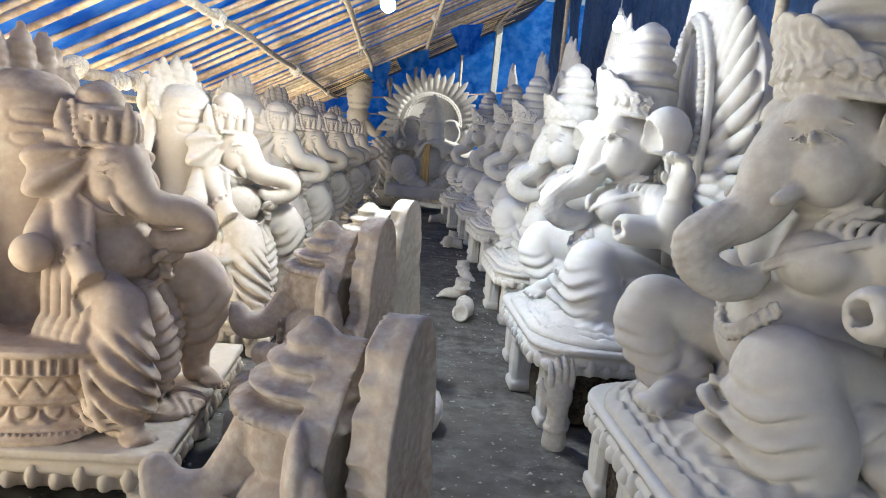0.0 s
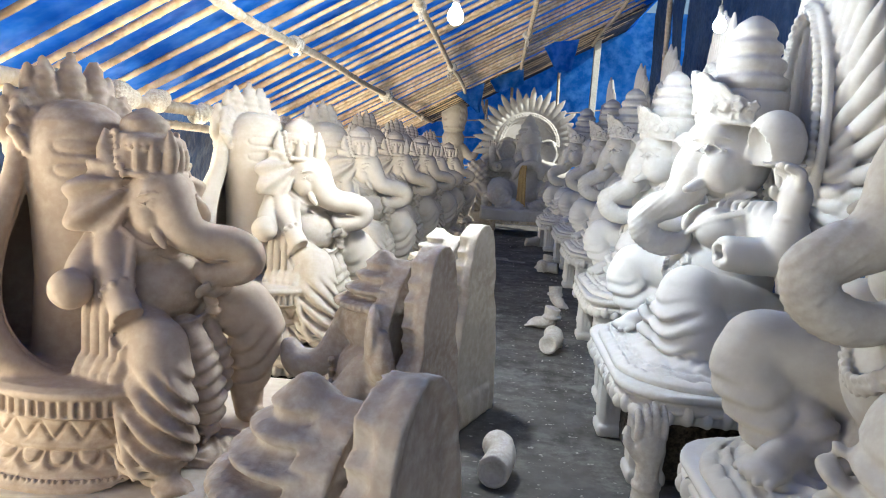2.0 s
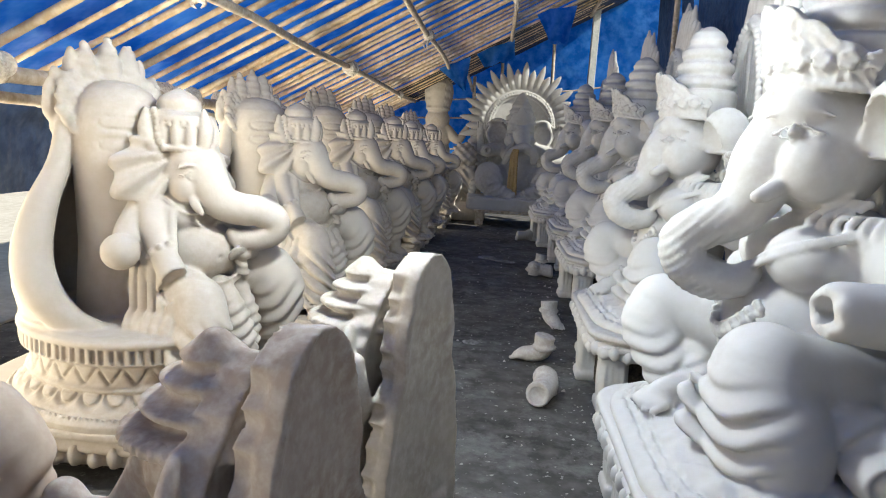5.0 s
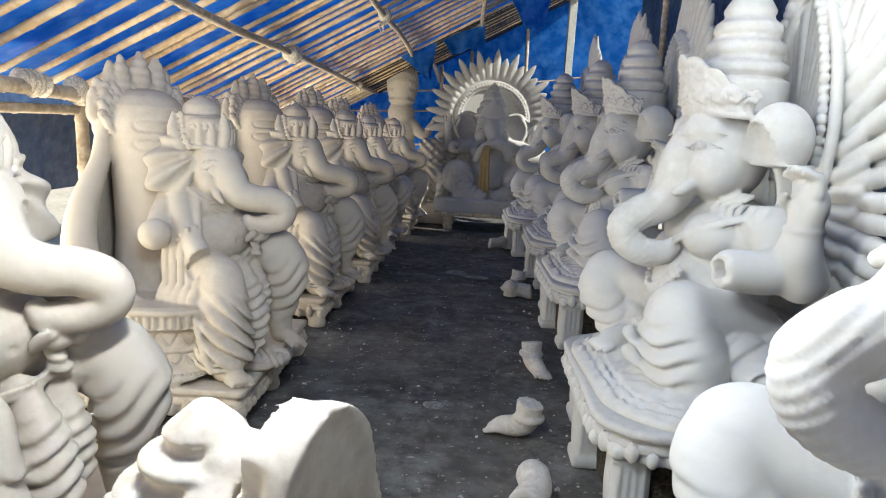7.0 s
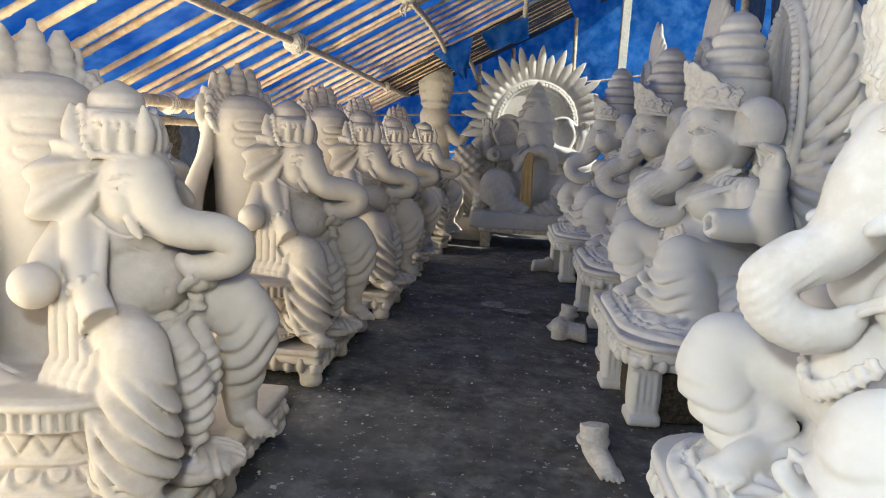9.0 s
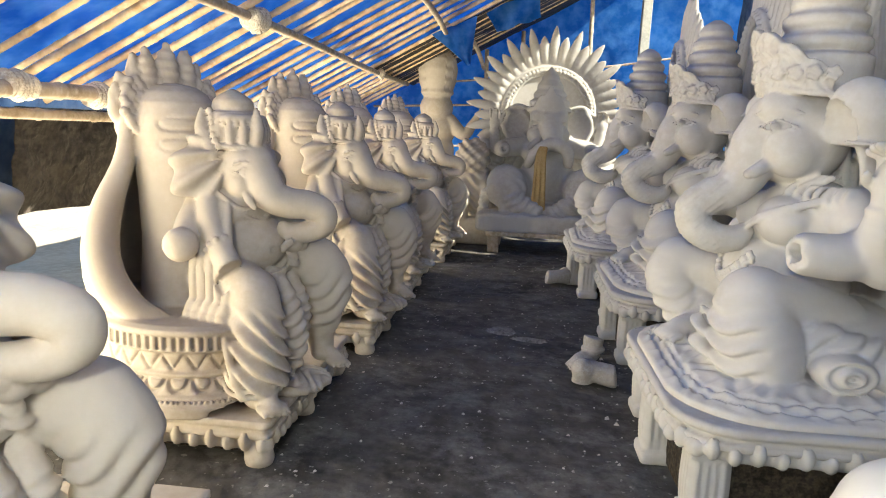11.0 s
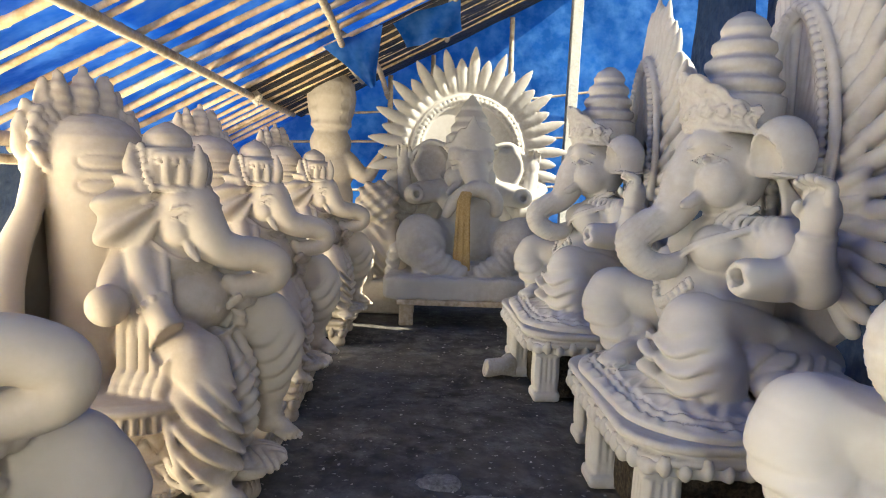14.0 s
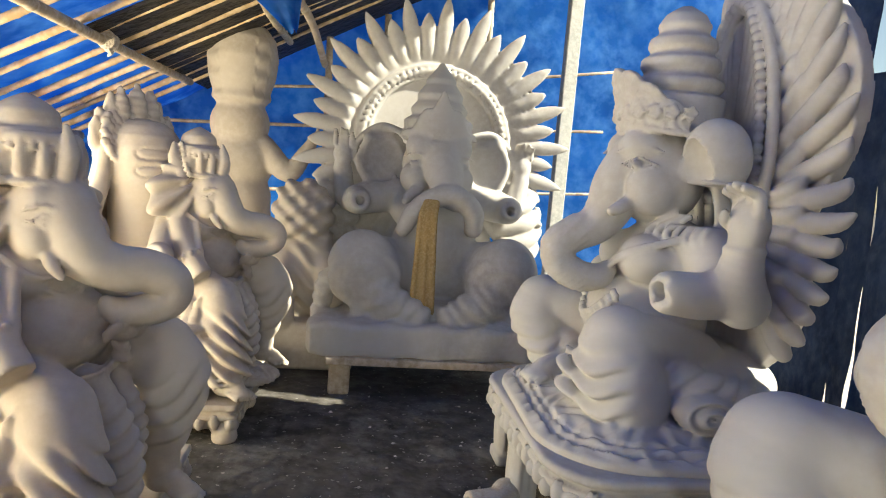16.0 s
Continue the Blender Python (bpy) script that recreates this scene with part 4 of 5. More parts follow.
# ---- idols of the right row ----
def right_idol():
    c = Clay((-0.86, -0.97, 0.46), (0.52, 0.80, 2.98), CELL)
    # near front arm, broken off hollow
    c.tube([(-0.03, -0.28, 1.30), (-0.03, -0.46, 1.18), (-0.14, -0.52, 1.14), (-0.30, -0.53, 1.145)], [0.115, 0.110, 0.098, 0.088], k=0.045)
    c.tube([(-0.42, -0.535, 1.15), (-0.30, -0.53, 1.145), (-0.16, -0.525, 1.14)], [0.040, 0.040, 0.036], carve=True, steps=2, wave=lambda x, y, z: 0.010 * np.sin(y * 80 + 40 * x) * np.sin(z * 90))
    c.slab((-0.435, -0.535, 1.15), (0.16, 0.3, 0.3), (0, 4, 12), carve=True, wave=lambda u, v, w: 0.010 * np.sin(v * 60) * np.sin(w * 70))

    def seat(x, y, z):
        q1, q2 = np.abs(x + 0.10) - 0.68 + 0.40, np.abs(y + 0.08) - 0.70 + 0.40
        flat = np.hypot(np.maximum(q1, 0), np.maximum(q2, 0)) + np.minimum(np.maximum(q1, q2), 0) - 0.40
        curl = 0.012 * np.sin(x * 34 + 2.5 * np.sin(y * 17)) * np.sin(y * 31 + 2 * np.sin(x * 23)) * np.clip(-flat * 20, 0, 1)
        groove = 0.014 * ((flat > -0.075) & (flat < -0.055)) + 0.012 * ((flat > -0.115) & (flat < -0.10))
        return np.maximum(flat, np.maximum(0.485 - z, (z - 0.515 - 0.09 * np.clip(-flat / 0.24, 0, 1) ** 0.8 + curl + groove) * 0.8))
    c.plate((-0.84, -0.96, 0.46), (0.62, 0.72, 0.66), seat, 0.0)
    rim = []
    for i in range(40):
        a = radians(90 + 180 * i / 39)
        x, y = abs(math.cos(a)) ** 0.6 * math.copysign(1, math.cos(a)), abs(math.sin(a)) ** 0.6 * math.copysign(1, math.sin(a))
        rim.append((-0.10 + 0.66 * x, -0.08 + 0.68 * y, 0.515))
    beads(c, rim, 0.014, 96)
    c.ball((0.02, 0.0, 0.70), (0.42, 0.50, 0.18), k=0.03)
    # body: belly, breasts, neck ornaments
    c.ball((-0.16, 0.04, 0.94), (0.29, 0.29, 0.26), k=0.03)
    c.ball((-0.10, 0.0, 1.22), (0.23, 0.29, 0.21), k=0.03)
    c.ball((-0.24, -0.13, 1.235), (0.135, 0.145, 0.115), k=0.016)
    c.ball((-0.24, 0.13, 1.235), (0.135, 0.145, 0.115), k=0.016)
    c.tube([(-0.13, -0.28, 1.36), (-0.30, -0.235, 1.30), (-0.375, -0.14, 1.245), (-0.385, -0.02, 1.19)], [0.010, 0.012, 0.014, 0.012], k=0.004)
    beads(c, [(-0.14, -0.285, 1.34), (-0.31, -0.235, 1.28), (-0.385, -0.14, 1.22), (-0.39, -0.02, 1.165)], 0.013, 36)
    for i in range(14):
        t = i / 13
        rosette(c, (-0.40 - 0.07 * math.sin(t * 3.14), -0.20 + 0.36 * t, 1.07 - 0.13 * math.sin(t * 3.14)), 0.036, (0, 20, 180), 5)
    for i in range(7):
        y = -0.30 + 0.025 * i
        c.tube([(-0.02 - 0.02 * i, y, 1.44), (-0.10 - 0.025 * i, y - 0.06 + 0.012 * i, 1.34), (-0.02, -0.38, 1.22 - 0.018 * i)], [0.015, 0.016, 0.016], k=0.008)
    # far leg: knee up and out, shin down to the slab
    c.tube([(-0.08, 0.20, 0.76), (-0.32, 0.33, 0.86), (-0.54, 0.42, 0.92)], [0.15, 0.145, 0.135], k=0.015)
    soft = drape(0.020, 0.075, (-0.80, 1.10), (0.92, -0.38), 0.88)
    c.tube([(-0.57, 0.42, 0.915), (-0.60, 0.40, 0.83), (-0.57, 0.32, 0.72), (-0.52, 0.25, 0.62)], [0.138, 0.140, 0.112, 0.095], k=0.012, wave=soft)
    c.tube([(-0.46, 0.30, 0.74), (-0.44, 0.22, 0.66), (-0.40, 0.14, 0.61)], [0.08, 0.09, 0.07], k=0.014, wave=drape(0.022, 0.05, (-0.6, 0.95), (0.92, -0.38), 0.80))
    toes(c, (-0.50, 0.18, 0.635), (-0.69, 0.06, 0.60), 0.14, 0.052)
    # near leg: very broad raised knee under heavy cloth, swags on its front side
    swag = drape(0.046, 0.085, (-0.34, 1.02), (0.92, -0.38), 0.90)
    front = lambda x, y, z: swag(x, y, z) * np.clip((-0.14 - (0.92 * x - 0.38 * y)) * 8, 0.10, 1)
    c.tube([(-0.02, -0.20, 0.78), (-0.20, -0.27, 0.85), (-0.36, -0.32, 0.88)], [0.15, 0.14, 0.14], k=0.016)
    c.tube([(-0.40, -0.31, 0.875), (-0.41, -0.34, 0.78), (-0.39, -0.39, 0.68), (-0.37, -0.42, 0.58)], [0.168, 0.188, 0.192, 0.150], k=0.012, wave=front)
    c.tube([(-0.60, -0.22, 0.80), (-0.60, -0.26, 0.70), (-0.54, -0.31, 0.60)], [0.03, 0.05, 0.055], k=0.014, wave=front)
    c.tube([(-0.16, -0.40, 0.72), (-0.02, -0.45, 0.69), (0.14, -0.43, 0.67)], [0.12, 0.11, 0.11], k=0.014, wave=drape(0.022, 0.07, (-0.3, 1.2), (0.92, -0.38), 0.9))
    # coiled cushion and cloth beside the knee
    c.ball((-0.10, -0.53, 0.66), (0.14, 0.10, 0.09), (0, 0, 0), k=0.010, wave=lambda u, v, w: 0.012 * np.sin(np.hypot(u, w * 1.5) * 110))
    c.ball((0.12, -0.52, 0.66), (0.15, 0.11, 0.08), (0, 0, 12), k=0.010, wave=lambda u, v, w: 0.012 * np.sin(np.hypot(u, w * 1.5) * 90 + 2))
    # cupped ears, open towards the face, cut flat below
    for s in (-1, 1):
        c.ball((-0.06, s * 0.305, 1.695), (0.145, 0.105, 0.175), (s * -6, 0, s * 20), k=0.012)
        c.ball((-0.175, s * 0.30, 1.63), (0.115, 0.080, 0.150), (0, 16, s * 24), carve=True)
        c.slab((-0.04, s * 0.39, 1.50), (0.44, 0.30, 0.18), (s * 3, 0, s * 20), carve=True)
        c.tube([(-0.14, s * 0.375, 1.60), (-0.04, s * 0.405, 1.590), (0.06, s * 0.40, 1.595)], [0.009] * 3, k=0.006)
        for i in range(6):
            c.tube([(-0.02, s * 0.25, 1.58), (0.0 + 0.02 * i, s * 0.27, 1.42), (-0.06 + 0.03 * i, s * 0.30, 1.27)], [0.018, 0.016, 0.014], k=0.010)
    # near rear arm, hand raised, forefinger up
    c.tube([(0.04, -0.28, 1.28), (0.02, -0.50, 1.12), (-0.05, -0.585, 1.22), (-0.06, -0.62, 1.36)], [0.115, 0.110, 0.095, 0.068], k=0.03)
    c.turned((-0.06, -0.615), [(0.074, 1.325), (0.084, 1.34), (0.074, 1.355)], k=0.008)
    c.ball((-0.06, -0.625, 1.44), (0.072, 0.095, 0.105), k=0.02)
    fingers(c, (-0.07, -0.625, 1.49), (-0.12, 0.0, 1.0), (0.0, 1.0, 0.0), 0.115, 0.026, 4, (-0.45, 0.0, -0.25))
    c.tube([(-0.08, -0.57, 1.42), (-0.14, -0.585, 1.45), (-0.16, -0.62, 1.48)], [0.024, 0.022, 0.016], k=0.006)
    # far arms
    c.tube([(-0.02, 0.28, 1.26), (-0.06, 0.44, 1.12), (-0.22, 0.46, 1.10)], [0.11, 0.10, 0.09], k=0.03)
    c.tube([(0.04, 0.28, 1.28), (0.06, 0.48, 1.18), (0.03, 0.50, 1.42)], [0.11, 0.10, 0.06], k=0.03)
    # head: broad forehead, full cheek, almond eyes
    c.ball((-0.18, 0.0, 1.62), (0.215, 0.21, 0.235), k=0.03)
    for s in (-1, 1):
        c.ball((-0.29, s * 0.08, 1.735), (0.115, 0.11, 0.095), k=0.03)
        c.ball((-0.26, s * 0.135, 1.555), (0.12, 0.095, 0.125), k=0.02)
        c.ball((-0.345, s * 0.158, 1.655), (0.045, 0.018, 0.020), (0, 0, s * -36), k=0.005)
        for dz in (-0.024, 0.028):
            c.tube([(-0.405, s * 0.115, 1.650), (-0.348, s * 0.172, 1.655 + dz), (-0.275, s * 0.205, 1.658)], [0.006] * 3, k=0.004)
        c.tube([(-0.42, s * 0.09, 1.705), (-0.35, s * 0.16, 1.735), (-0.25, s * 0.205, 1.715)], [0.008] * 3, k=0.008)
        c.tube([(-0.33, s * 0.12, 1.50), (-0.41, s * 0.155, 1.455), (-0.445, s * 0.165, 1.44)], [0.035, 0.030, 0.022], k=0.012)
    c.tube([(-0.30, 0.0, 1.68), (-0.365, 0.0, 1.56), (-0.40, 0.0, 1.45), (-0.46, 0.0, 1.365), (-0.55, 0.0, 1.320), (-0.625, 0.0, 1.265), (-0.615, -0.01, 1.18), (-0.53, -0.02, 1.125), (-0.44, -0.03, 1.125), (-0.39, -0.03, 1.16)],
           [0.125, 0.122, 0.108, 0.092, 0.085, 0.082, 0.078, 0.074, 0.062, 0.045], k=0.010, wave=lambda x, y, z: 0.003 * np.sin((x - z) * 150) * (x < -0.50))
    # tiered crown and its flaring front plate
    c.turned((-0.13, 0), [(0.215, 1.80), (0.225, 1.83), (0.21, 1.84), (0.215, 1.97), (0.19, 1.985), (0.175, 1.99), (0.20, 2.015), (0.20, 2.05), (0.165, 2.07), (0.16, 2.085), (0.18, 2.11), (0.178, 2.145), (0.145, 2.165), (0.14, 2.18), (0.155, 2.20), (0.15, 2.235), (0.115, 2.26), (0.11, 2.275), (0.12, 2.30), (0.09, 2.35), (0.03, 2.39)], k=0.010)

    def plate(x, y, z):
        rho, a = np.hypot(x + 0.13, y), np.arctan2(y, -(x + 0.13))
        top = 1.90 + 0.17 * np.cos(np.clip(np.abs(a) * 1.15, 0, 1.57)) ** 1.5 + 0.02 * np.abs(np.cos(a * 8))
        relief = 0.009 * np.sin(a * 24 + 3 * np.sin(z * 40)) * np.sin(z * 62 + 2.5 * np.sin(a * 12)) * np.clip((top - z) * 25, 0, 1)
        return np.maximum(np.maximum(np.abs(rho - 0.230 - 0.22 * (z - 1.80) * np.cos(np.clip(a, -1.5, 1.5))) - 0.020 + relief, (np.abs(a) - 1.45) * 0.2), np.maximum(1.795 - z, (z - top) * 0.8))
    c.plate((-0.47, -0.3, 1.76), (0.1, 0.3, 2.12), plate, 0.008)
    beads(c, [(-0.13 - 0.250 * math.cos(a), 0.245 * math.sin(a), 1.815 + 0.02 * math.cos(2 * a)) for a in np.linspace(-1.5, 1.5, 9)], 0.016, 30)
    for i in range(11):
        a = -1.4 + 0.28 * i
        rosette(c, (-0.13 - 0.268 * math.cos(a), 0.262 * math.sin(a), 1.885), 0.036, (0, 0, 180 - math.degrees(a)), 5)
    # halo of plumes fanning out behind: thin backing, an arch of braid, two layers of plumes
    def board(x, y, z):
        a = np.arctan2(z - 1.45, np.abs(y))
        edge = np.hypot(0.42 * np.cos(a), 1.10 * np.sin(np.clip(a, 0, 1.57)) + 0.75 * np.sin(np.clip(a, -1.57, 0)))
        return np.maximum(np.maximum(np.abs(x - 0.27 - 0.10 * (y / 0.6) ** 2) - 0.03, (np.hypot(y, z - 1.45) - edge) * 0.6), 0.6 - z)
    c.plate((0.1, -0.74, 0.58), (0.48, 0.7, 2.97), board, 0.0)
    for s in (-1, 1):
        for layer, (n, inner, outer, r) in enumerate(((21, 0.36, 1.0, 0.044), (17, 0.28, 0.74, 0.036))):
            for i in range(n):
                a = radians(-44 + (134.0 if layer == 0 else 130.0) * i / (n - 1))
                if s == 1 and i == n - 1:
                    continue
                up = 1.36 if a > 0 else 0.95
                half = 0.64 - 0.10 * max(math.sin(a), 0)
                jitter = 1.0 + 0.035 * math.sin(i * 2.3 + layer)
                pts = []
                for q, bend in ((inner, 0.0), (inner * 0.55 + outer * 0.45, 0.0), (outer * 0.92, 0.03), (outer * jitter, 0.075)):
                    y, z = half * q * math.cos(a), 1.50 + up * q * math.sin(a) + bend * math.cos(a)
                    pts.append((0.215 + 0.10 * (y / 0.6) ** 2 - 0.03 * layer, s * y, z))
                c.tube(pts, [r * 0.75, r, r * 0.95, r * 0.30], k=0.006, steps=4)
        arc = [(0.16, s * 0.28, 1.42), (0.15, s * 0.35, 1.75), (0.15, s * 0.29, 2.10), (0.15, s * 0.14, 2.38), (0.15, 0.0, 2.46)]
        c.tube(arc, [0.026] * 5, k=0.010)
        c.tube([(p[0] - 0.01, p[1] * 0.72, p[2] - 0.05) for p in arc], [0.022] * 5, k=0.010)
        beads(c, [(p[0] - 0.03, p[1] * 0.86, p[2] - 0.025) for p in arc], 0.026, 26)
    return c.mesh("right_idol", PLASTER_W)


LEFT_AT = [(-1.80, 1.15, 0.95), (-1.68, 3.02, 0.92), (-1.64, 4.92, 0.97), (-1.66, 6.93, 1.0), (-1.65, 9.0, 1.03), (-1.53, 10.73, 1.04), (-1.52, 12.43, 1.04), (-1.40, 14.46, 1.05)]
RIGHT_AT = [(1.85, 2.27, 1.0), (1.76, 4.17, 1.0), (1.88, 6.33, 1.0), (2.03, 8.94, 1.06), (2.09, 11.10, 1.09), (1.95, 13.16, 1.10)]
LEFT_MESH, RIGHT_MESH = left_idol(), right_idol()
for i, (x, yy, s) in enumerate(LEFT_AT):
    g = random.Random(i)
    ob = new("seated_idol", LEFT_MESH)
    ob.matrix_basis = pose(x, yy, 0, 0, 0, g.uniform(-1.5, 1.5)) @ Matrix.Diagonal((s, s, s, 1))
    tagged(ob, "brown damp clay elephant-headed idol seated before a domed pillar" if i == 1 else "unpainted plaster elephant-headed idol seated before a domed pillar", "statue", "idols of the pillar row")
    if i == 1:
        ob.material_slots[0].link = "OBJECT"
        ob.material_slots[0].material = DAMP
    copy_thing(LEFT_PLINTH, pose(x, yy, 0, 0, 0, g.uniform(-1, 1)))
for i, (x, yy, s) in enumerate(RIGHT_AT):
    g = random.Random(50 + i)
    m = pose(x, yy, 0, 0, 0, g.uniform(-2, 2)) @ Matrix.Diagonal((s, s, s, 1))
    ob = new("haloed_idol", RIGHT_MESH)
    ob.matrix_basis = m
    tagged(ob, "grey plaster elephant-headed idol, colour darkened for weak light, with tiered crown and flame-edged halo" if i == 0 else "white plaster elephant-headed idol with tiered crown and flame-edged halo", "statue", "idols of the halo row")
    # the nearest idol's dimmer light is put into its plaster colour
    if i == 0:
        ob.material_slots[0].link = "OBJECT"
        ob.material_slots[0].material = PLASTER_DIM
    p = copy_thing(RIGHT_PLINTH, pose(x, yy, 0, 0, 0, g.uniform(-1, 1)))
    p.scale = (s, s, s)
for o in (LEFT_PLINTH, RIGHT_PLINTH):
    for ch in o.children_recursive:
        bpy.data.objects.remove(ch)
    bpy.data.objects.remove(o)
# ---- the great idol at the end of the aisle ----
def great_idol():
    """Faces -y; x = 0 is its middle, y = 0 the halo."""
    c = Clay((-1.55, -1.45, 0.28), (1.55, 0.16, 3.40), 0.0185)
    cz, rr = 1.98, 1.02
    def disc(x, y, z):
        rho, a = np.hypot(x, (z - cz) * 0.98), np.arctan2(z - cz, x)
        ray = np.abs(((a * 21 / 6.2832 * 2 + 0.25) % 1) - 0.5) * 2
        long = 0.14 + 0.15 * ((np.floor(a * 21 / 6.2832 * 2 + 0.25) % 2) == 0)
        edge = rr - 0.04 + (long + 0.02) * np.clip(1 - ray * 1.05, 0, 1) ** 0.55
        dish = 0.10 * np.clip(rho / 1.2, 0, 1) ** 2
        ridge = 0.055 * (1 - ray ** 2) * np.clip((rho - 0.72) * 8, 0, 1)
        thick = 0.055 - 0.03 * np.clip((rho - 1.0) * 4, 0, 1)
        return np.maximum(np.maximum(np.abs(y + dish) - thick - ridge * 0.7, (rho - edge) * 0.6), 0.95 - z)
    c.plate((-1.5, -0.3, 0.9), (1.5, 0.12, 3.35), disc, 0.0)
    ring = [(0.70 * math.cos(a), -0.11, cz + 0.70 * math.sin(a)) for a in np.linspace(-0.4, 3.54, 20)]
    c.tube(ring, [0.022] * 20, k=0.01, steps=2)
    ring = [(0.60 * math.cos(a), -0.10, cz + 0.60 * math.sin(a)) for a in np.linspace(-0.4, 3.54, 20)]
    c.tube(ring, [0.022] * 20, k=0.01, steps=2)
    beads(c, [(0.65 * math.cos(a), -0.12, cz + 0.65 * math.sin(a)) for a in np.linspace(-0.35, 3.5, 20)], 0.032, 44)
    # seat slab
    c.slab((-0.10, -0.85, 0.42), (1.72, 1.12, 0.26), soft=0.05, wave=lambda u, v, w: 0.012 * np.sin(u * 17 + 3 * np.sin(v * 9)))
    c.slab((0.0, -0.70, 0.60), (1.30, 0.9, 0.14), soft=0.06, k=0.04)
    # body, knees
    c.ball((0.0, -0.50, 0.85), (0.55, 0.42, 0.28), k=0.05)
    c.ball((0.02, -0.62, 1.10), (0.36, 0.36, 0.34), k=0.05)
    c.ball((0.02, -0.42, 1.42), (0.40, 0.28, 0.28), k=0.05)
    for s in (-1, 1):
        cl = drape(0.022, 0.10, (s * 0.75, 1.15), (1, 0), 1.05)
        c.tube([(s * 0.20, -0.55, 0.85), (s * 0.46, -0.80, 0.90), (s * 0.56, -0.95, 0.92)], [0.24, 0.27, 0.26], k=0.04)
        c.ball((s * 0.56, -1.0, 0.90), (0.29, 0.20, 0.33), (0, s * 14, 0), k=0.03, wave=lambda u, v, w: 0.010 * np.sin(np.hypot(u, w + 0.1) * 62) * (w < 0.1))
        c.tube([(s * 0.50, -1.0, 0.80), (s * 0.36, -1.12, 0.68), (s * 0.12, -1.20, 0.60)], [0.20, 0.16, 0.10], k=0.04, wave=cl)
        c.tube([(s * 0.70, -0.75, 0.84), (s * 0.84, -0.78, 0.74), (s * 0.90, -0.80, 0.56)], [0.15, 0.11, 0.07], k=0.04, wave=cl)
        # front arms, broken off hollow
        c.tube([(s * 0.34, -0.38, 1.50), (s * 0.64, -0.48, 1.44), (s * 0.63, -0.76, 1.44)], [0.15, 0.13, 0.092], k=0.03)
        c.tube([(s * 0.62, -0.95, 1.44), (s * 0.63, -0.74, 1.44)], [0.038, 0.034], carve=True, steps=2)
        c.slab((s * 0.62, -0.92, 1.47), (0.36, 0.2, 0.32), (-8, 0, 0), carve=True)
        # raised rear hands
        c.tube([(s * 0.36, -0.30, 1.50), (s * 0.72, -0.30, 1.42), (s * 0.80, -0.32, 1.70)], [0.13, 0.10, 0.08], k=0.03)
        c.ball((s * 0.80, -0.34, 1.82), (0.085, 0.06, 0.11), k=0.02)
        fingers(c, (s * 0.80, -0.36, 1.90), (0, -0.15, 1), (1, 0, 0), 0.14, 0.024, 4, (0, -0.5, -0.2))
        # ears
        c.ball((s * 0.44, -0.36, 1.80), (0.26, 0.05, 0.27), (0, s * 14, s * -22), k=0.02, wave=lambda u, v, w: 0.014 * np.sin(u * 30 + w * 10))
        c.ball((s * 0.46, -0.44, 1.80), (0.20, 0.07, 0.20), (0, s * 14, s * -22), carve=True)
        c.tube([(s * 0.24, -0.40, 2.02), (s * 0.50, -0.40, 2.08), (s * 0.70, -0.34, 1.88), (s * 0.58, -0.36, 1.58)], [0.03] * 4, k=0.02)
        # brow and cheeks
        c.ball((s * 0.13, -0.68, 1.92), (0.15, 0.13, 0.13), k=0.03)
        c.ball((s * 0.19, -0.66, 1.66), (0.12, 0.12, 0.13), k=0.03)
        c.ball((s * 0.20, -0.745, 1.78), (0.055, 0.02, 0.025), k=0.006)
        c.tube([(s * 0.10, -0.80, 1.83), (s * 0.20, -0.79, 1.86), (s * 0.30, -0.72, 1.83)], [0.010] * 3, k=0.01)
        c.tube([(s * 0.15, -0.74, 1.58), (s * 0.24, -0.84, 1.50), (s * 0.27, -0.90, 1.47)], [0.05, 0.045, 0.03], k=0.015)
        for i in range(6):
            c.tube([(s * 0.34, -0.42, 1.66 - 0.03 * i), (s * (0.40 + 0.02 * i), -0.46, 1.52 - 0.02 * i), (s * (0.40 + 0.03 * i), -0.44, 1.38)], [0.018] * 3, k=0.012)
    c.ball((0.0, -0.52, 1.78), (0.29, 0.24, 0.28), k=0.03)
    c.tube([(0.02, -0.70, 1.84), (0.05, -0.82, 1.68), (0.08, -0.90, 1.56), (0.14, -0.96, 1.50)], [0.17, 0.15, 0.12, 0.09], k=0.03)
    c.tube([(0.30, -0.92, 1.28), (0.28, -0.96, 1.42), (0.12, -1.0, 1.54), (-0.06, -1.0, 1.50), (-0.20, -0.98, 1.38), (-0.27, -0.94, 1.24)], [0.075, 0.085, 0.088, 0.085, 0.08, 0.06], k=0.02)
    # crown
    c.turned((0.0, -0.46), [(0.30, 1.98), (0.31, 2.02), (0.28, 2.03), (0.29, 2.16), (0.25, 2.18), (0.23, 2.20), (0.25, 2.25), (0.21, 2.30), (0.19, 2.32), (0.20, 2.37), (0.15, 2.44), (0.13, 2.46), (0.13, 2.50), (0.05, 2.60), (0.01, 2.66)], k=0.012,
             wave=lambda a, z: 0.012 * np.abs(np.sin(a * 10)) * ((z > 2.03) & (z < 2.16)))
    def front(x, y, z):
        return np.maximum(np.abs(np.hypot(x, y + 0.46) - 0.32) - 0.03, np.maximum(np.maximum(2.0 - z, y + 0.5), (z - 2.36 + 1.1 * np.abs(x) - 0.03 * np.cos(x * 40)) * 0.7))
    c.plate((-0.36, -0.84, 1.98), (0.36, -0.4, 2.42), front, 0.01)
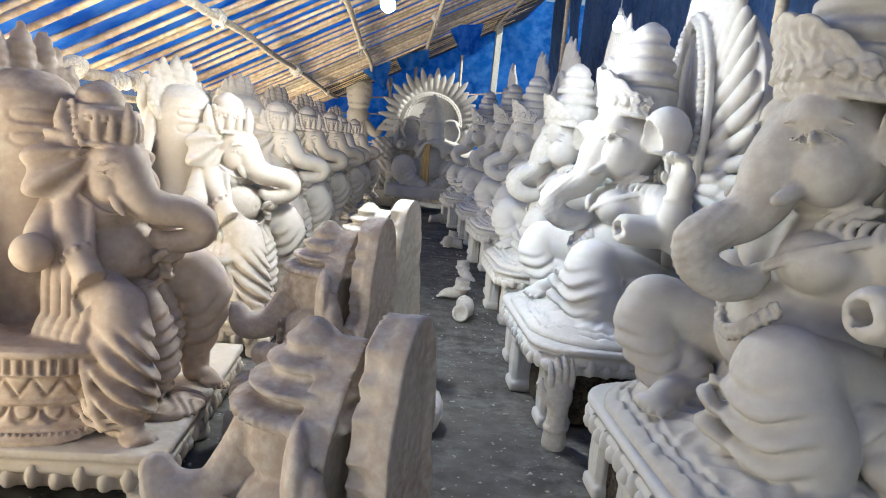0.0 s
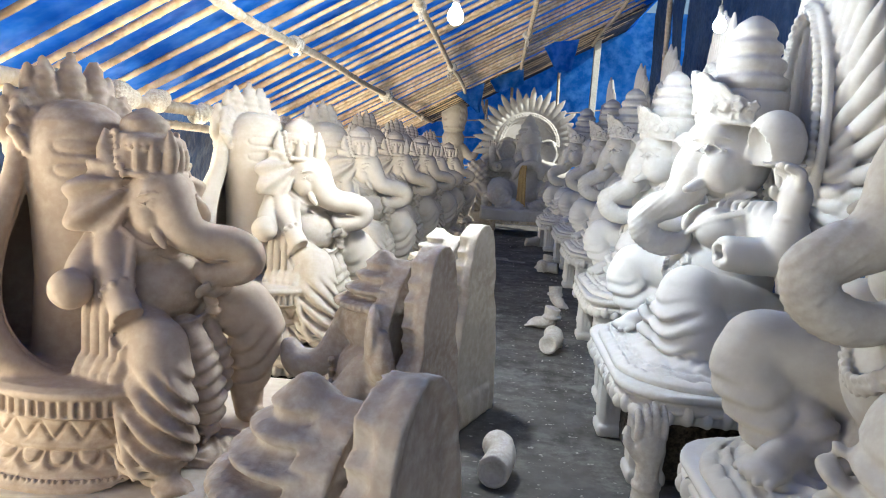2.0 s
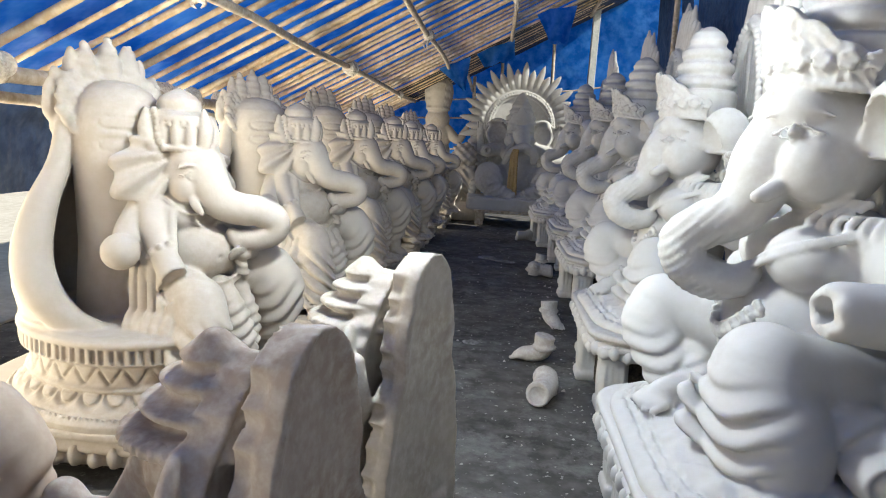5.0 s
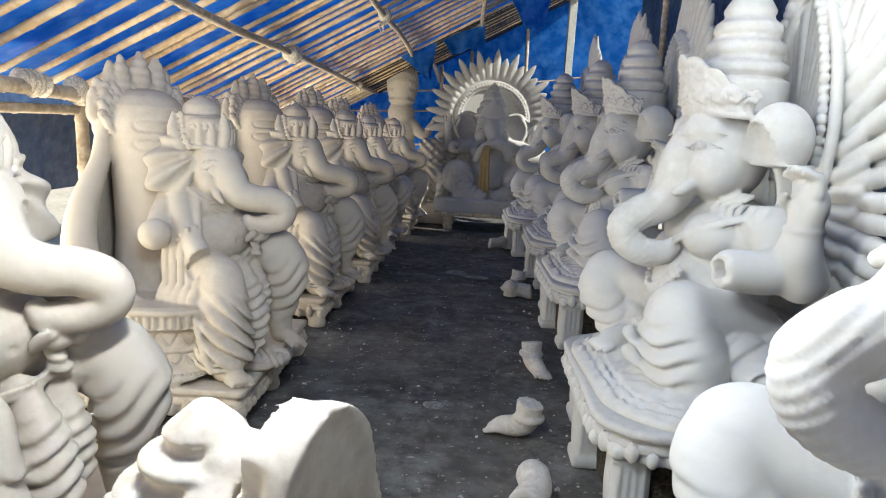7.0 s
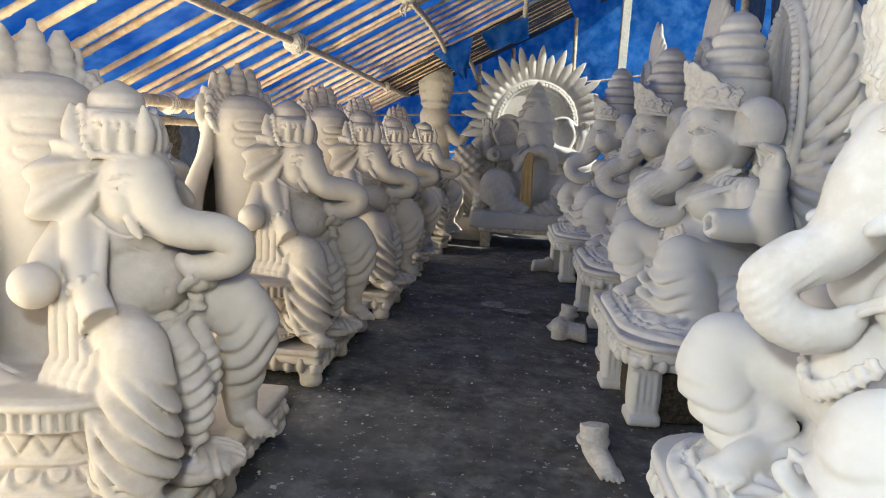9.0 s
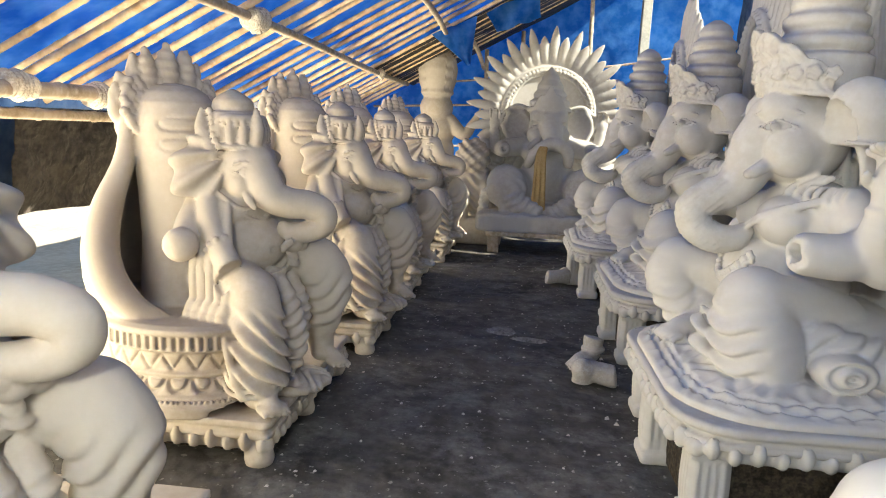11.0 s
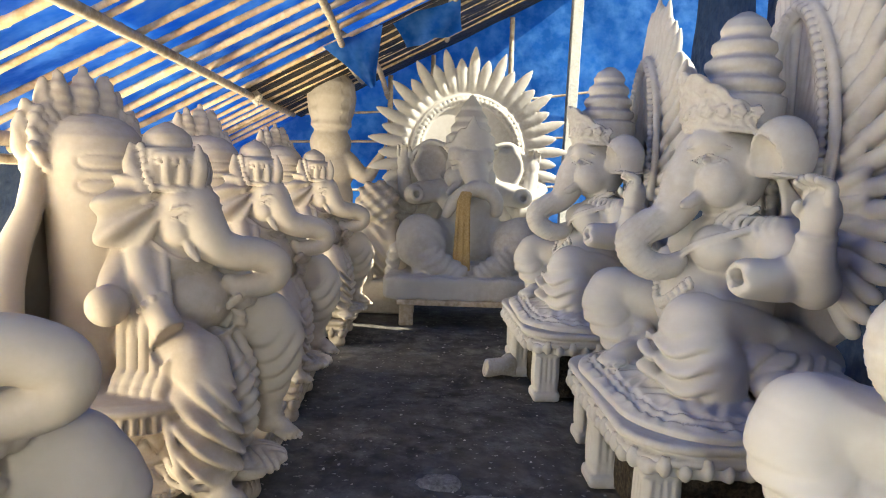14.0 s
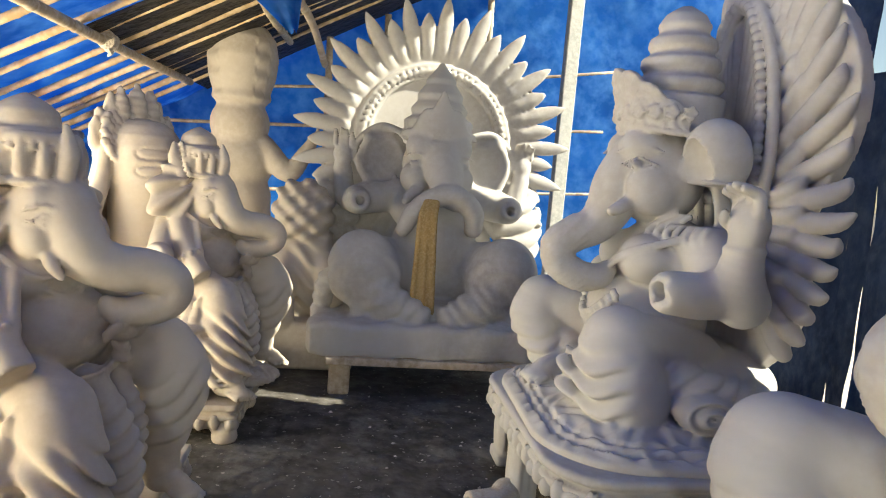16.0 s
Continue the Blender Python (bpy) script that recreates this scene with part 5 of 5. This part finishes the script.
    # lower scrolls beside the seat
    for s in (-1, 1):
        for i in range(6):
            z = 0.62 + i * 0.16
            w = 0.82 + 0.10 * math.sin(i * 0.55)
            c.tube([(s * (w - 0.2), -0.16, z), (s * w, -0.15, z + 0.04), (s * (w + 0.12), -0.12, z + 0.12), (s * (w + 0.14), -0.10, z + 0.2)], [0.08, 0.085, 0.055, 0.02], k=0.02)
    ob = new("great_idol", c.mesh("great_idol", PLASTER_W))
    return tagged(ob, "large white plaster elephant-headed idol with a rayed sun halo", "statue")


GX, GY = 0.86, 16.15
great_idol().matrix_basis = pose(GX, GY, 0)


def great_stand():
    base = tagged(new("idol_stand"), "rough low table under the large idol, dark below", "stand")
    base.matrix_basis = pose(GX, GY, 0)
    part("tabletop", bm_mesh("tabletop", box_bm((1.62, 1.25, 0.06), (0, -0.82, 0.275), 0.012), OLDWOOD), base)
    leg = bm_mesh("leg", box_bm((0.16, 0.16, 0.25), (0, 0, 0.123), 0.02), OLDWOOD)
    for x, y in ((-0.70, -1.3), (0.70, -1.3), (-0.70, -0.3), (0.70, -0.3)):
        part("leg", leg, base, at=pose(x, y, 0))
    return base


great_stand()


def cloth_strip():
    c = Clay((-0.14, -0.12, 0.0), (0.16, 0.12, 0.74), 0.011)
    for i in range(5):
        x = -0.07 + 0.035 * i
        c.tube([(x * 0.6 + 0.03, 0.05, 0.70), (x * 0.8, -0.03, 0.60), (x, -0.04 + 0.012 * (i % 2), 0.32), (x * 1.2, -0.03 + 0.015 * (i % 2), 0.02)], [0.028, 0.026, 0.024, 0.026], k=0.012)
    ob = new("draped_cloth", c.mesh("draped_cloth", TANCLOTH))
    ob.matrix_basis = pose(GX - 0.10, GY - 1.13, 0.60) @ Matrix.Diagonal((0.95, 1.0, 1.24, 1))
    return tagged(ob, "tan cloth hanging over the large idol's lap", "cloth")


cloth_strip()


def standing_figure():
    """A back view: tall rounded hood, shoulders, one arm reaching out."""
    c = Clay((-0.50, -0.45, 0.0), (0.75, 0.42, 2.98), 0.015)
    c.turned((0, 0), [(0.20, 2.18), (0.26, 2.24), (0.25, 2.30), (0.29, 2.42), (0.31, 2.60), (0.28, 2.76), (0.20, 2.86), (0.10, 2.91), (0.01, 2.93)], k=0.02, wave=lambda a, z: 0.012 * np.sin(z * 40) * (np.abs(np.sin(a * 2)) > 0.9))
    c.ball((0, -0.02, 2.02), (0.26, 0.22, 0.24), k=0.04)
    c.ball((0, 0, 1.70), (0.33, 0.24, 0.28), k=0.05)
    c.ball((0, 0, 1.35), (0.30, 0.24, 0.30), k=0.05)
    c.tube([(0.22, -0.04, 1.82), (0.45, -0.10, 1.62), (0.58, -0.06, 1.78), (0.66, -0.02, 1.93)], [0.11, 0.095, 0.07, 0.045], k=0.03)
    fingers(c, (0.67, -0.02, 1.95), (0.3, 0, 0.9), (0, 1, 0), 0.09, 0.018)
    c.tube([(-0.24, 0, 1.80), (-0.38, -0.08, 1.55), (-0.30, -0.2, 1.35)], [0.11, 0.09, 0.07], k=0.03)
    c.tube([(-0.10, 0, 1.15), (-0.12, -0.05, 0.6), (-0.12, -0.05, 0.05)], [0.20, 0.16, 0.13], k=0.04, wave=folds(0.016, 0.07, (0.3, 1.4), 1, 0))
    c.tube([(0.12, 0, 1.15), (0.14, -0.05, 0.6), (0.14, -0.05, 0.05)], [0.20, 0.16, 0.13], k=0.04, wave=folds(0.016, 0.07, (-0.3, 1.4), 1, 0))
    c.slab((0, -0.02, 0.06), (0.8, 0.7, 0.12), soft=0.02)
    ob = new("standing_figure", c.mesh("standing_figure", PLASTER))
    ob.matrix_basis = pose(-0.88, 16.15, 0)
    return tagged(ob, "pale plaster standing figure with a tall hood and raised arm", "statue")


standing_figure()


def crouching_beast():
    c = Clay((-0.55, -0.5, 0.0), (0.55, 0.5, 1.75), 0.015)
    c.slab((0, 0, 0.20), (0.9, 0.8, 0.4), soft=0.04)
    c.ball((0.0, 0.0, 0.80), (0.30, 0.30, 0.42), k=0.05, wave=lambda u, v, w: 0.02 * np.sin(w * 34 + 3 * np.sin(u * 14)))
    c.ball((-0.04, -0.05, 1.28), (0.27, 0.26, 0.30), k=0.05, wave=lambda u, v, w: 0.03 * np.sin(w * 40) * np.sin(u * 34))
    c.tube([(0.10, -0.12, 0.95), (0.22, -0.26, 0.70), (0.26, -0.32, 0.42)], [0.13, 0.11, 0.09], k=0.03)
    c.tube([(-0.16, -0.12, 0.95), (-0.16, -0.3, 0.70), (-0.14, -0.34, 0.42)], [0.13, 0.11, 0.09], k=0.03)
    ob = new("guardian_figure", c.mesh("guardian_figure", PLASTER))
    ob.matrix_basis = pose(-0.20, 15.75, 0)
    return tagged(ob, "rough plaster guardian figure with a curled mane beside the large idol", "statue")


crouching_beast()


# ---- small clay idols in the aisle, seen from behind ----
def small_idol():
    """Faces +x; its board stands behind it at -x."""
    c = Clay((-0.26, -0.36, 0.0), (0.62, 0.36, 1.20), 0.0095)
    def board(x, y, z):
        t = np.clip((z - 0.75) / 0.42, 0, 1)
        w = np.where(z < 0.75, 0.29 - 0.10 * np.clip(z / 0.75, 0, 1) ** 3, 0.19 * np.sqrt(np.clip(1 - t**2.4, 0, 1)) + 0.002)
        scallop = 0.026 * np.abs(np.sin(z * 3.1416 / 0.085 + 0.4 * np.sin(z * 31))) * np.clip((x + 0.165) * 40, 0.12, 1) + 0.006 * np.sin(z * 27)
        lip = 0.012 * np.clip((np.abs(y) - w + 0.06) * 30, 0, 1)
        return np.maximum(np.maximum(np.abs(x + 0.15) - 0.042 - lip, (np.abs(y) - w + scallop) * 0.7), np.maximum(-z, (z - 1.165) * 0.9))
    c.plate((-0.24, -0.34, 0.0), (0.0, 0.34, 1.19), board, 0.012)
    c.slab((0.12, 0, 0.10), (0.66, 0.60, 0.20), soft=0.04, wave=lambda u, v, w: 0.008 * np.sin(u * 50) * np.sin(v * 48))
    c.ball((0.14, 0, 0.40), (0.20, 0.21, 0.21), k=0.012)
    c.ball((0.10, 0, 0.58), (0.17, 0.20, 0.15), k=0.012)
    for s in (-1, 1):
        c.tube([(0.12, s * 0.15, 0.30), (0.30, s * 0.24, 0.30), (0.42, s * 0.14, 0.26)], [0.12, 0.11, 0.07], k=0.012, wave=folds(0.012, 0.05, (0, 0.6)))
        c.tube([(0.06, s * 0.19, 0.62), (0.14, s * 0.28, 0.50), (0.26, s * 0.27, 0.50)], [0.075, 0.07, 0.06], k=0.010)
        c.ball((0.285, s * 0.27, 0.505), 0.03, carve=True)
        c.ball((0.02, s * 0.20, 0.78), (0.035, 0.12, 0.14), (s * 15, 0, s * 24), k=0.015)
        c.tube([(0.0, s * 0.17, 0.60), (-0.06, s * 0.26, 0.68), (-0.04, s * 0.25, 0.80)], [0.06, 0.05, 0.035], k=0.010)
    c.ball((0.12, 0, 0.78), (0.14, 0.13, 0.14), k=0.012)
    c.tube([(0.22, 0, 0.80), (0.29, 0.0, 0.68), (0.36, 0.03, 0.58), (0.47, 0.06, 0.56), (0.52, 0.06, 0.62)], [0.085, 0.075, 0.068, 0.07, 0.05], k=0.010)
    c.turned((0.09, 0), [(0.15, 0.86), (0.165, 0.885), (0.125, 0.90), (0.12, 0.925), (0.165, 0.945), (0.165, 0.96), (0.11, 0.975), (0.10, 0.99), (0.125, 1.01), (0.12, 1.02), (0.075, 1.035), (0.07, 1.05), (0.08, 1.065), (0.02, 1.12)], k=0.006, wave=lambda a, z: 0.005 * np.sin(a * 30) * ((z > 0.89) & (z < 0.94)))
    c.turned((0.09, 0), [(0.17, 0.865), (0.205, 0.88), (0.21, 0.90), (0.17, 0.915)], k=0.004, wave=lambda a, z: 0.006 * np.sin(a * 44))
    def cape(x, y, z):
        w = np.interp(z.ravel(), (0.30, 0.62, 0.86, 1.0, 1.09), (0.24, 0.26, 0.215, 0.12, 0.02)).reshape(z.shape)
        stud = 0.016 * np.abs(np.sin(z * 3.1416 / 0.07))
        lip = 0.014 * np.clip((np.abs(y) - w + 0.05) * 30, 0, 1)
        return np.maximum(np.maximum(np.abs(x + 0.015 - 0.25 * (1.09 - z) * 0.12) - 0.034 - lip, (np.abs(y) - w + stud) * 0.7), np.maximum(0.3 - z, z - 1.085))
    c.plate((-0.12, -0.30, 0.3), (0.2, 0.30, 1.10), cape, 0.010)
    for q in range(3):
        c.tube([(0.24, -0.16, 0.64 - 0.05 * q), (0.32 - 0.01 * q, 0.0, 0.56 - 0.06 * q), (0.24, 0.16, 0.64 - 0.05 * q)], [0.014] * 3, k=0.005)
    return c


SMALL_MESH = small_idol().mesh("small_idol", CLAY)
PALE_MESH = small_idol().mesh("small_idol", BOARDCLAY)
for i, (x, yy, rz, s, me, label) in enumerate(((0.03, 1.52, 160, 0.95, SMALL_MESH, "small brown clay idol with a scalloped board at its back"), (-0.09, 3.10, 163, 0.99, SMALL_MESH, "small brown clay idol with a scalloped board at its back"),
                                               (0.06, 4.10, 158, 1.0, PALE_MESH, "small pale clay idol with a scalloped board at its back"))):
    ob = new("small_idol", me)
    ob.matrix_basis = pose(x, yy, 0, 0, 0, rz) @ Matrix.Diagonal((s, s, s, 1))
    tagged(ob, label, "statue", "small idols in the aisle")


# ---- loose broken pieces on the floor ----
def broken_foot():
    c = Clay((-0.2, -0.12, 0.0), (0.2, 0.12, 0.26), 0.008)
    c.tube([(0.08, 0, 0.20), (0.06, 0, 0.09), (-0.04, 0, 0.055)], [0.075, 0.065, 0.05], k=0.02)
    c.turned((0.08, 0), [(0.082, 0.11), (0.088, 0.125), (0.082, 0.14)], k=0.008)
    toes(c, (0.0, 0, 0.06), (-0.14, 0.0, 0.03), 0.11, 0.04)
    c.slab((0.09, 0, 0.25), (0.25, 0.25, 0.08), (0, 12, 0), carve=True)
    return c.mesh("broken_foot", BROKEN)


def broken_stump():
    c = Clay((-0.16, -0.14, 0.0), (0.2, 0.14, 0.22), 0.008)
    c.tube([(-0.10, 0, 0.08), (0.04, 0, 0.10), (0.10, 0.04, 0.12)], [0.078, 0.072, 0.075], k=0.02)
    c.turned((0.10, 0.02), [(0.07, 0.02), (0.06, 0.10), (0.05, 0.16)], k=0.02)
    c.slab((-0.17, 0, 0.10), (0.10, 0.3, 0.3), (0, 10, 0), carve=True)
    c.ball((-0.125, 0, 0.08), (0.03, 0.055, 0.055), carve=True)
    return c.mesh("broken_limb", BROKEN)


def broken_hand(up=False):
    c = Clay((-0.12, -0.10, 0.0), (0.12, 0.12, 0.50), 0.008)
    c.tube([(0, 0, 0.03), (0, 0, 0.14), (0, 0, 0.22)], [0.065, 0.055, 0.05], k=0.02)
    c.turned((0, 0), [(0.062, 0.10), (0.068, 0.115), (0.062, 0.13)], k=0.008)
    c.ball((0, 0, 0.28), (0.075, 0.045, 0.09), k=0.02)
    fingers(c, (0, 0, 0.34), (0, 0, 1), (1, 0, 0), 0.13, 0.02, 4, (0, -0.25, 0))
    c.tube([(0.06, 0, 0.26), (0.10, -0.03, 0.32), (0.09, -0.05, 0.36)], [0.024, 0.022, 0.016], k=0.01)
    return c.mesh("broken_hand", BROKEN)


FOOT, STUMP, HAND = broken_foot(), broken_stump(), broken_hand()
for name, me, p, label, cat in (
    ("statue_fragment", FOOT, pose(0.80, 6.50, 0, 0, 0, -15), "broken plaster foot lying on the floor", "statue fragment"),
    ("statue_fragment", STUMP, pose(0.83, 5.72, 0, 0, 0, 65), "broken plaster forearm stump lying on the floor", "statue fragment"),
    ("statue_fragment", FOOT, pose(1.02, 7.55, 0, 0, 0, 110), "broken plaster foot by the plinth", "statue fragment"),
    ("statue_fragment", STUMP, pose(1.08, 9.84, 0, 0, 0, 170), "broken plaster limb lying by the plinth", "statue fragment"),
    ("statue_fragment", FOOT, pose(1.03, 10.22, 0, 0, 0, 40), "broken plaster foot by the plinth", "statue fragment"),
    ("statue_fragment", STUMP, pose(0.97, 12.95, 0, 0, 0, 10), "broken plaster limb on the dark floor", "statue fragment"),
    ("statue_fragment", STUMP, pose(0.40, 3.36, 0, 0, 0, 75), "broken plaster limb behind the small idol", "statue fragment"),
    ("statue_fragment", HAND, pose(1.06, 3.20, 0, 0, 0, 190), "plaster hand standing upright on its wrist", "statue fragment"),
):
    ob = new(name, me)
    ob.matrix_basis = p
    tagged(ob, label, cat, "broken pieces")


def chips():
    """Plaster crumbs strewn over the earth."""
    g = random.Random(9)
    verts, faces = [], []
    for i in range(420):
        side = g.random()
        x = g.uniform(-0.75, 1.15)
        yy = g.uniform(0.3, 15.0)
        if side < 0.45:
            x = g.choice((-0.62, 1.05)) + g.gauss(0, 0.12)
        r = g.uniform(0.003, 0.010) * (1.8 if g.random() < 0.06 else 1)
        z = 0.022 * noise.noise(Vector((x, yy, 0)) * 1.7) + 0.012 * noise.noise(Vector((x, yy, 0)) * 5.1) - 0.004
        b = len(verts)
        for dx, dy, dz in ((-1, -1, 0), (1, -0.8, 0), (0.9, 1, 0), (-0.8, 0.9, 0), (-0.5, -0.4, 1), (0.5, -0.5, 0.9), (0.3, 0.6, 1.1)):
            verts.append((x + r * dx * g.uniform(0.7, 1.3), yy + r * dy * g.uniform(0.7, 1.3), z + r * dz * g.uniform(0.5, 1)))
        faces += [tuple(b + k for k in f) for f in ((0, 1, 5, 4), (1, 2, 6, 5), (2, 3, 6), (3, 0, 4, 6), (4, 5, 6))]
    return mesh_of("plaster_chips", verts, faces, BROKEN, False)


tagged(new("plaster_chips", chips()), "white plaster crumbs and chips on the earth floor", "debris", kind="stuff")


def dust_spill(at, sx, sy, seed):
    """A thin spill of plaster powder, thickest in the middle, with a ragged edge."""
    g = random.Random(seed)
    verts, faces = [(0, 0, 0.012)], []
    n, rings = 26, 5
    for k in range(1, rings + 1):
        for i in range(n):
            a = 6.2832 * i / n
            r = k / rings * (1 + 0.35 * noise.noise(Vector((math.cos(a) * 1.6, math.sin(a) * 1.6, seed))) + g.uniform(-0.04, 0.04) * k / rings)
            verts.append((sx * r * math.cos(a), sy * r * math.sin(a), 0.012 * (1 - k / rings) ** 0.7 + g.uniform(0, 0.002) - (0.03 if k == rings else 0)))
    for i in range(n):
        faces.append((0, 1 + i, 1 + (i + 1) % n))
        for k in range(rings - 1):
            a, b = 1 + k * n, 1 + (k + 1) * n
            faces.append((a + i, b + i, b + (i + 1) % n, a + (i + 1) % n))
    ob = new("dust_spill", mesh_of("dust_spill", verts, faces, DUST))
    ob.matrix_basis = pose(*at)
    return tagged(ob, "thin spill of white plaster powder on the earth floor", "plaster dust", "dust spills")


dust_spill((0.40, 10.95, 0.012), 0.14, 0.10, 1)
dust_spill((0.62, 10.75, 0.008), 0.16, 0.05, 2)
dust_spill((0.33, 6.85, 0.006), 0.08, 0.06, 3)
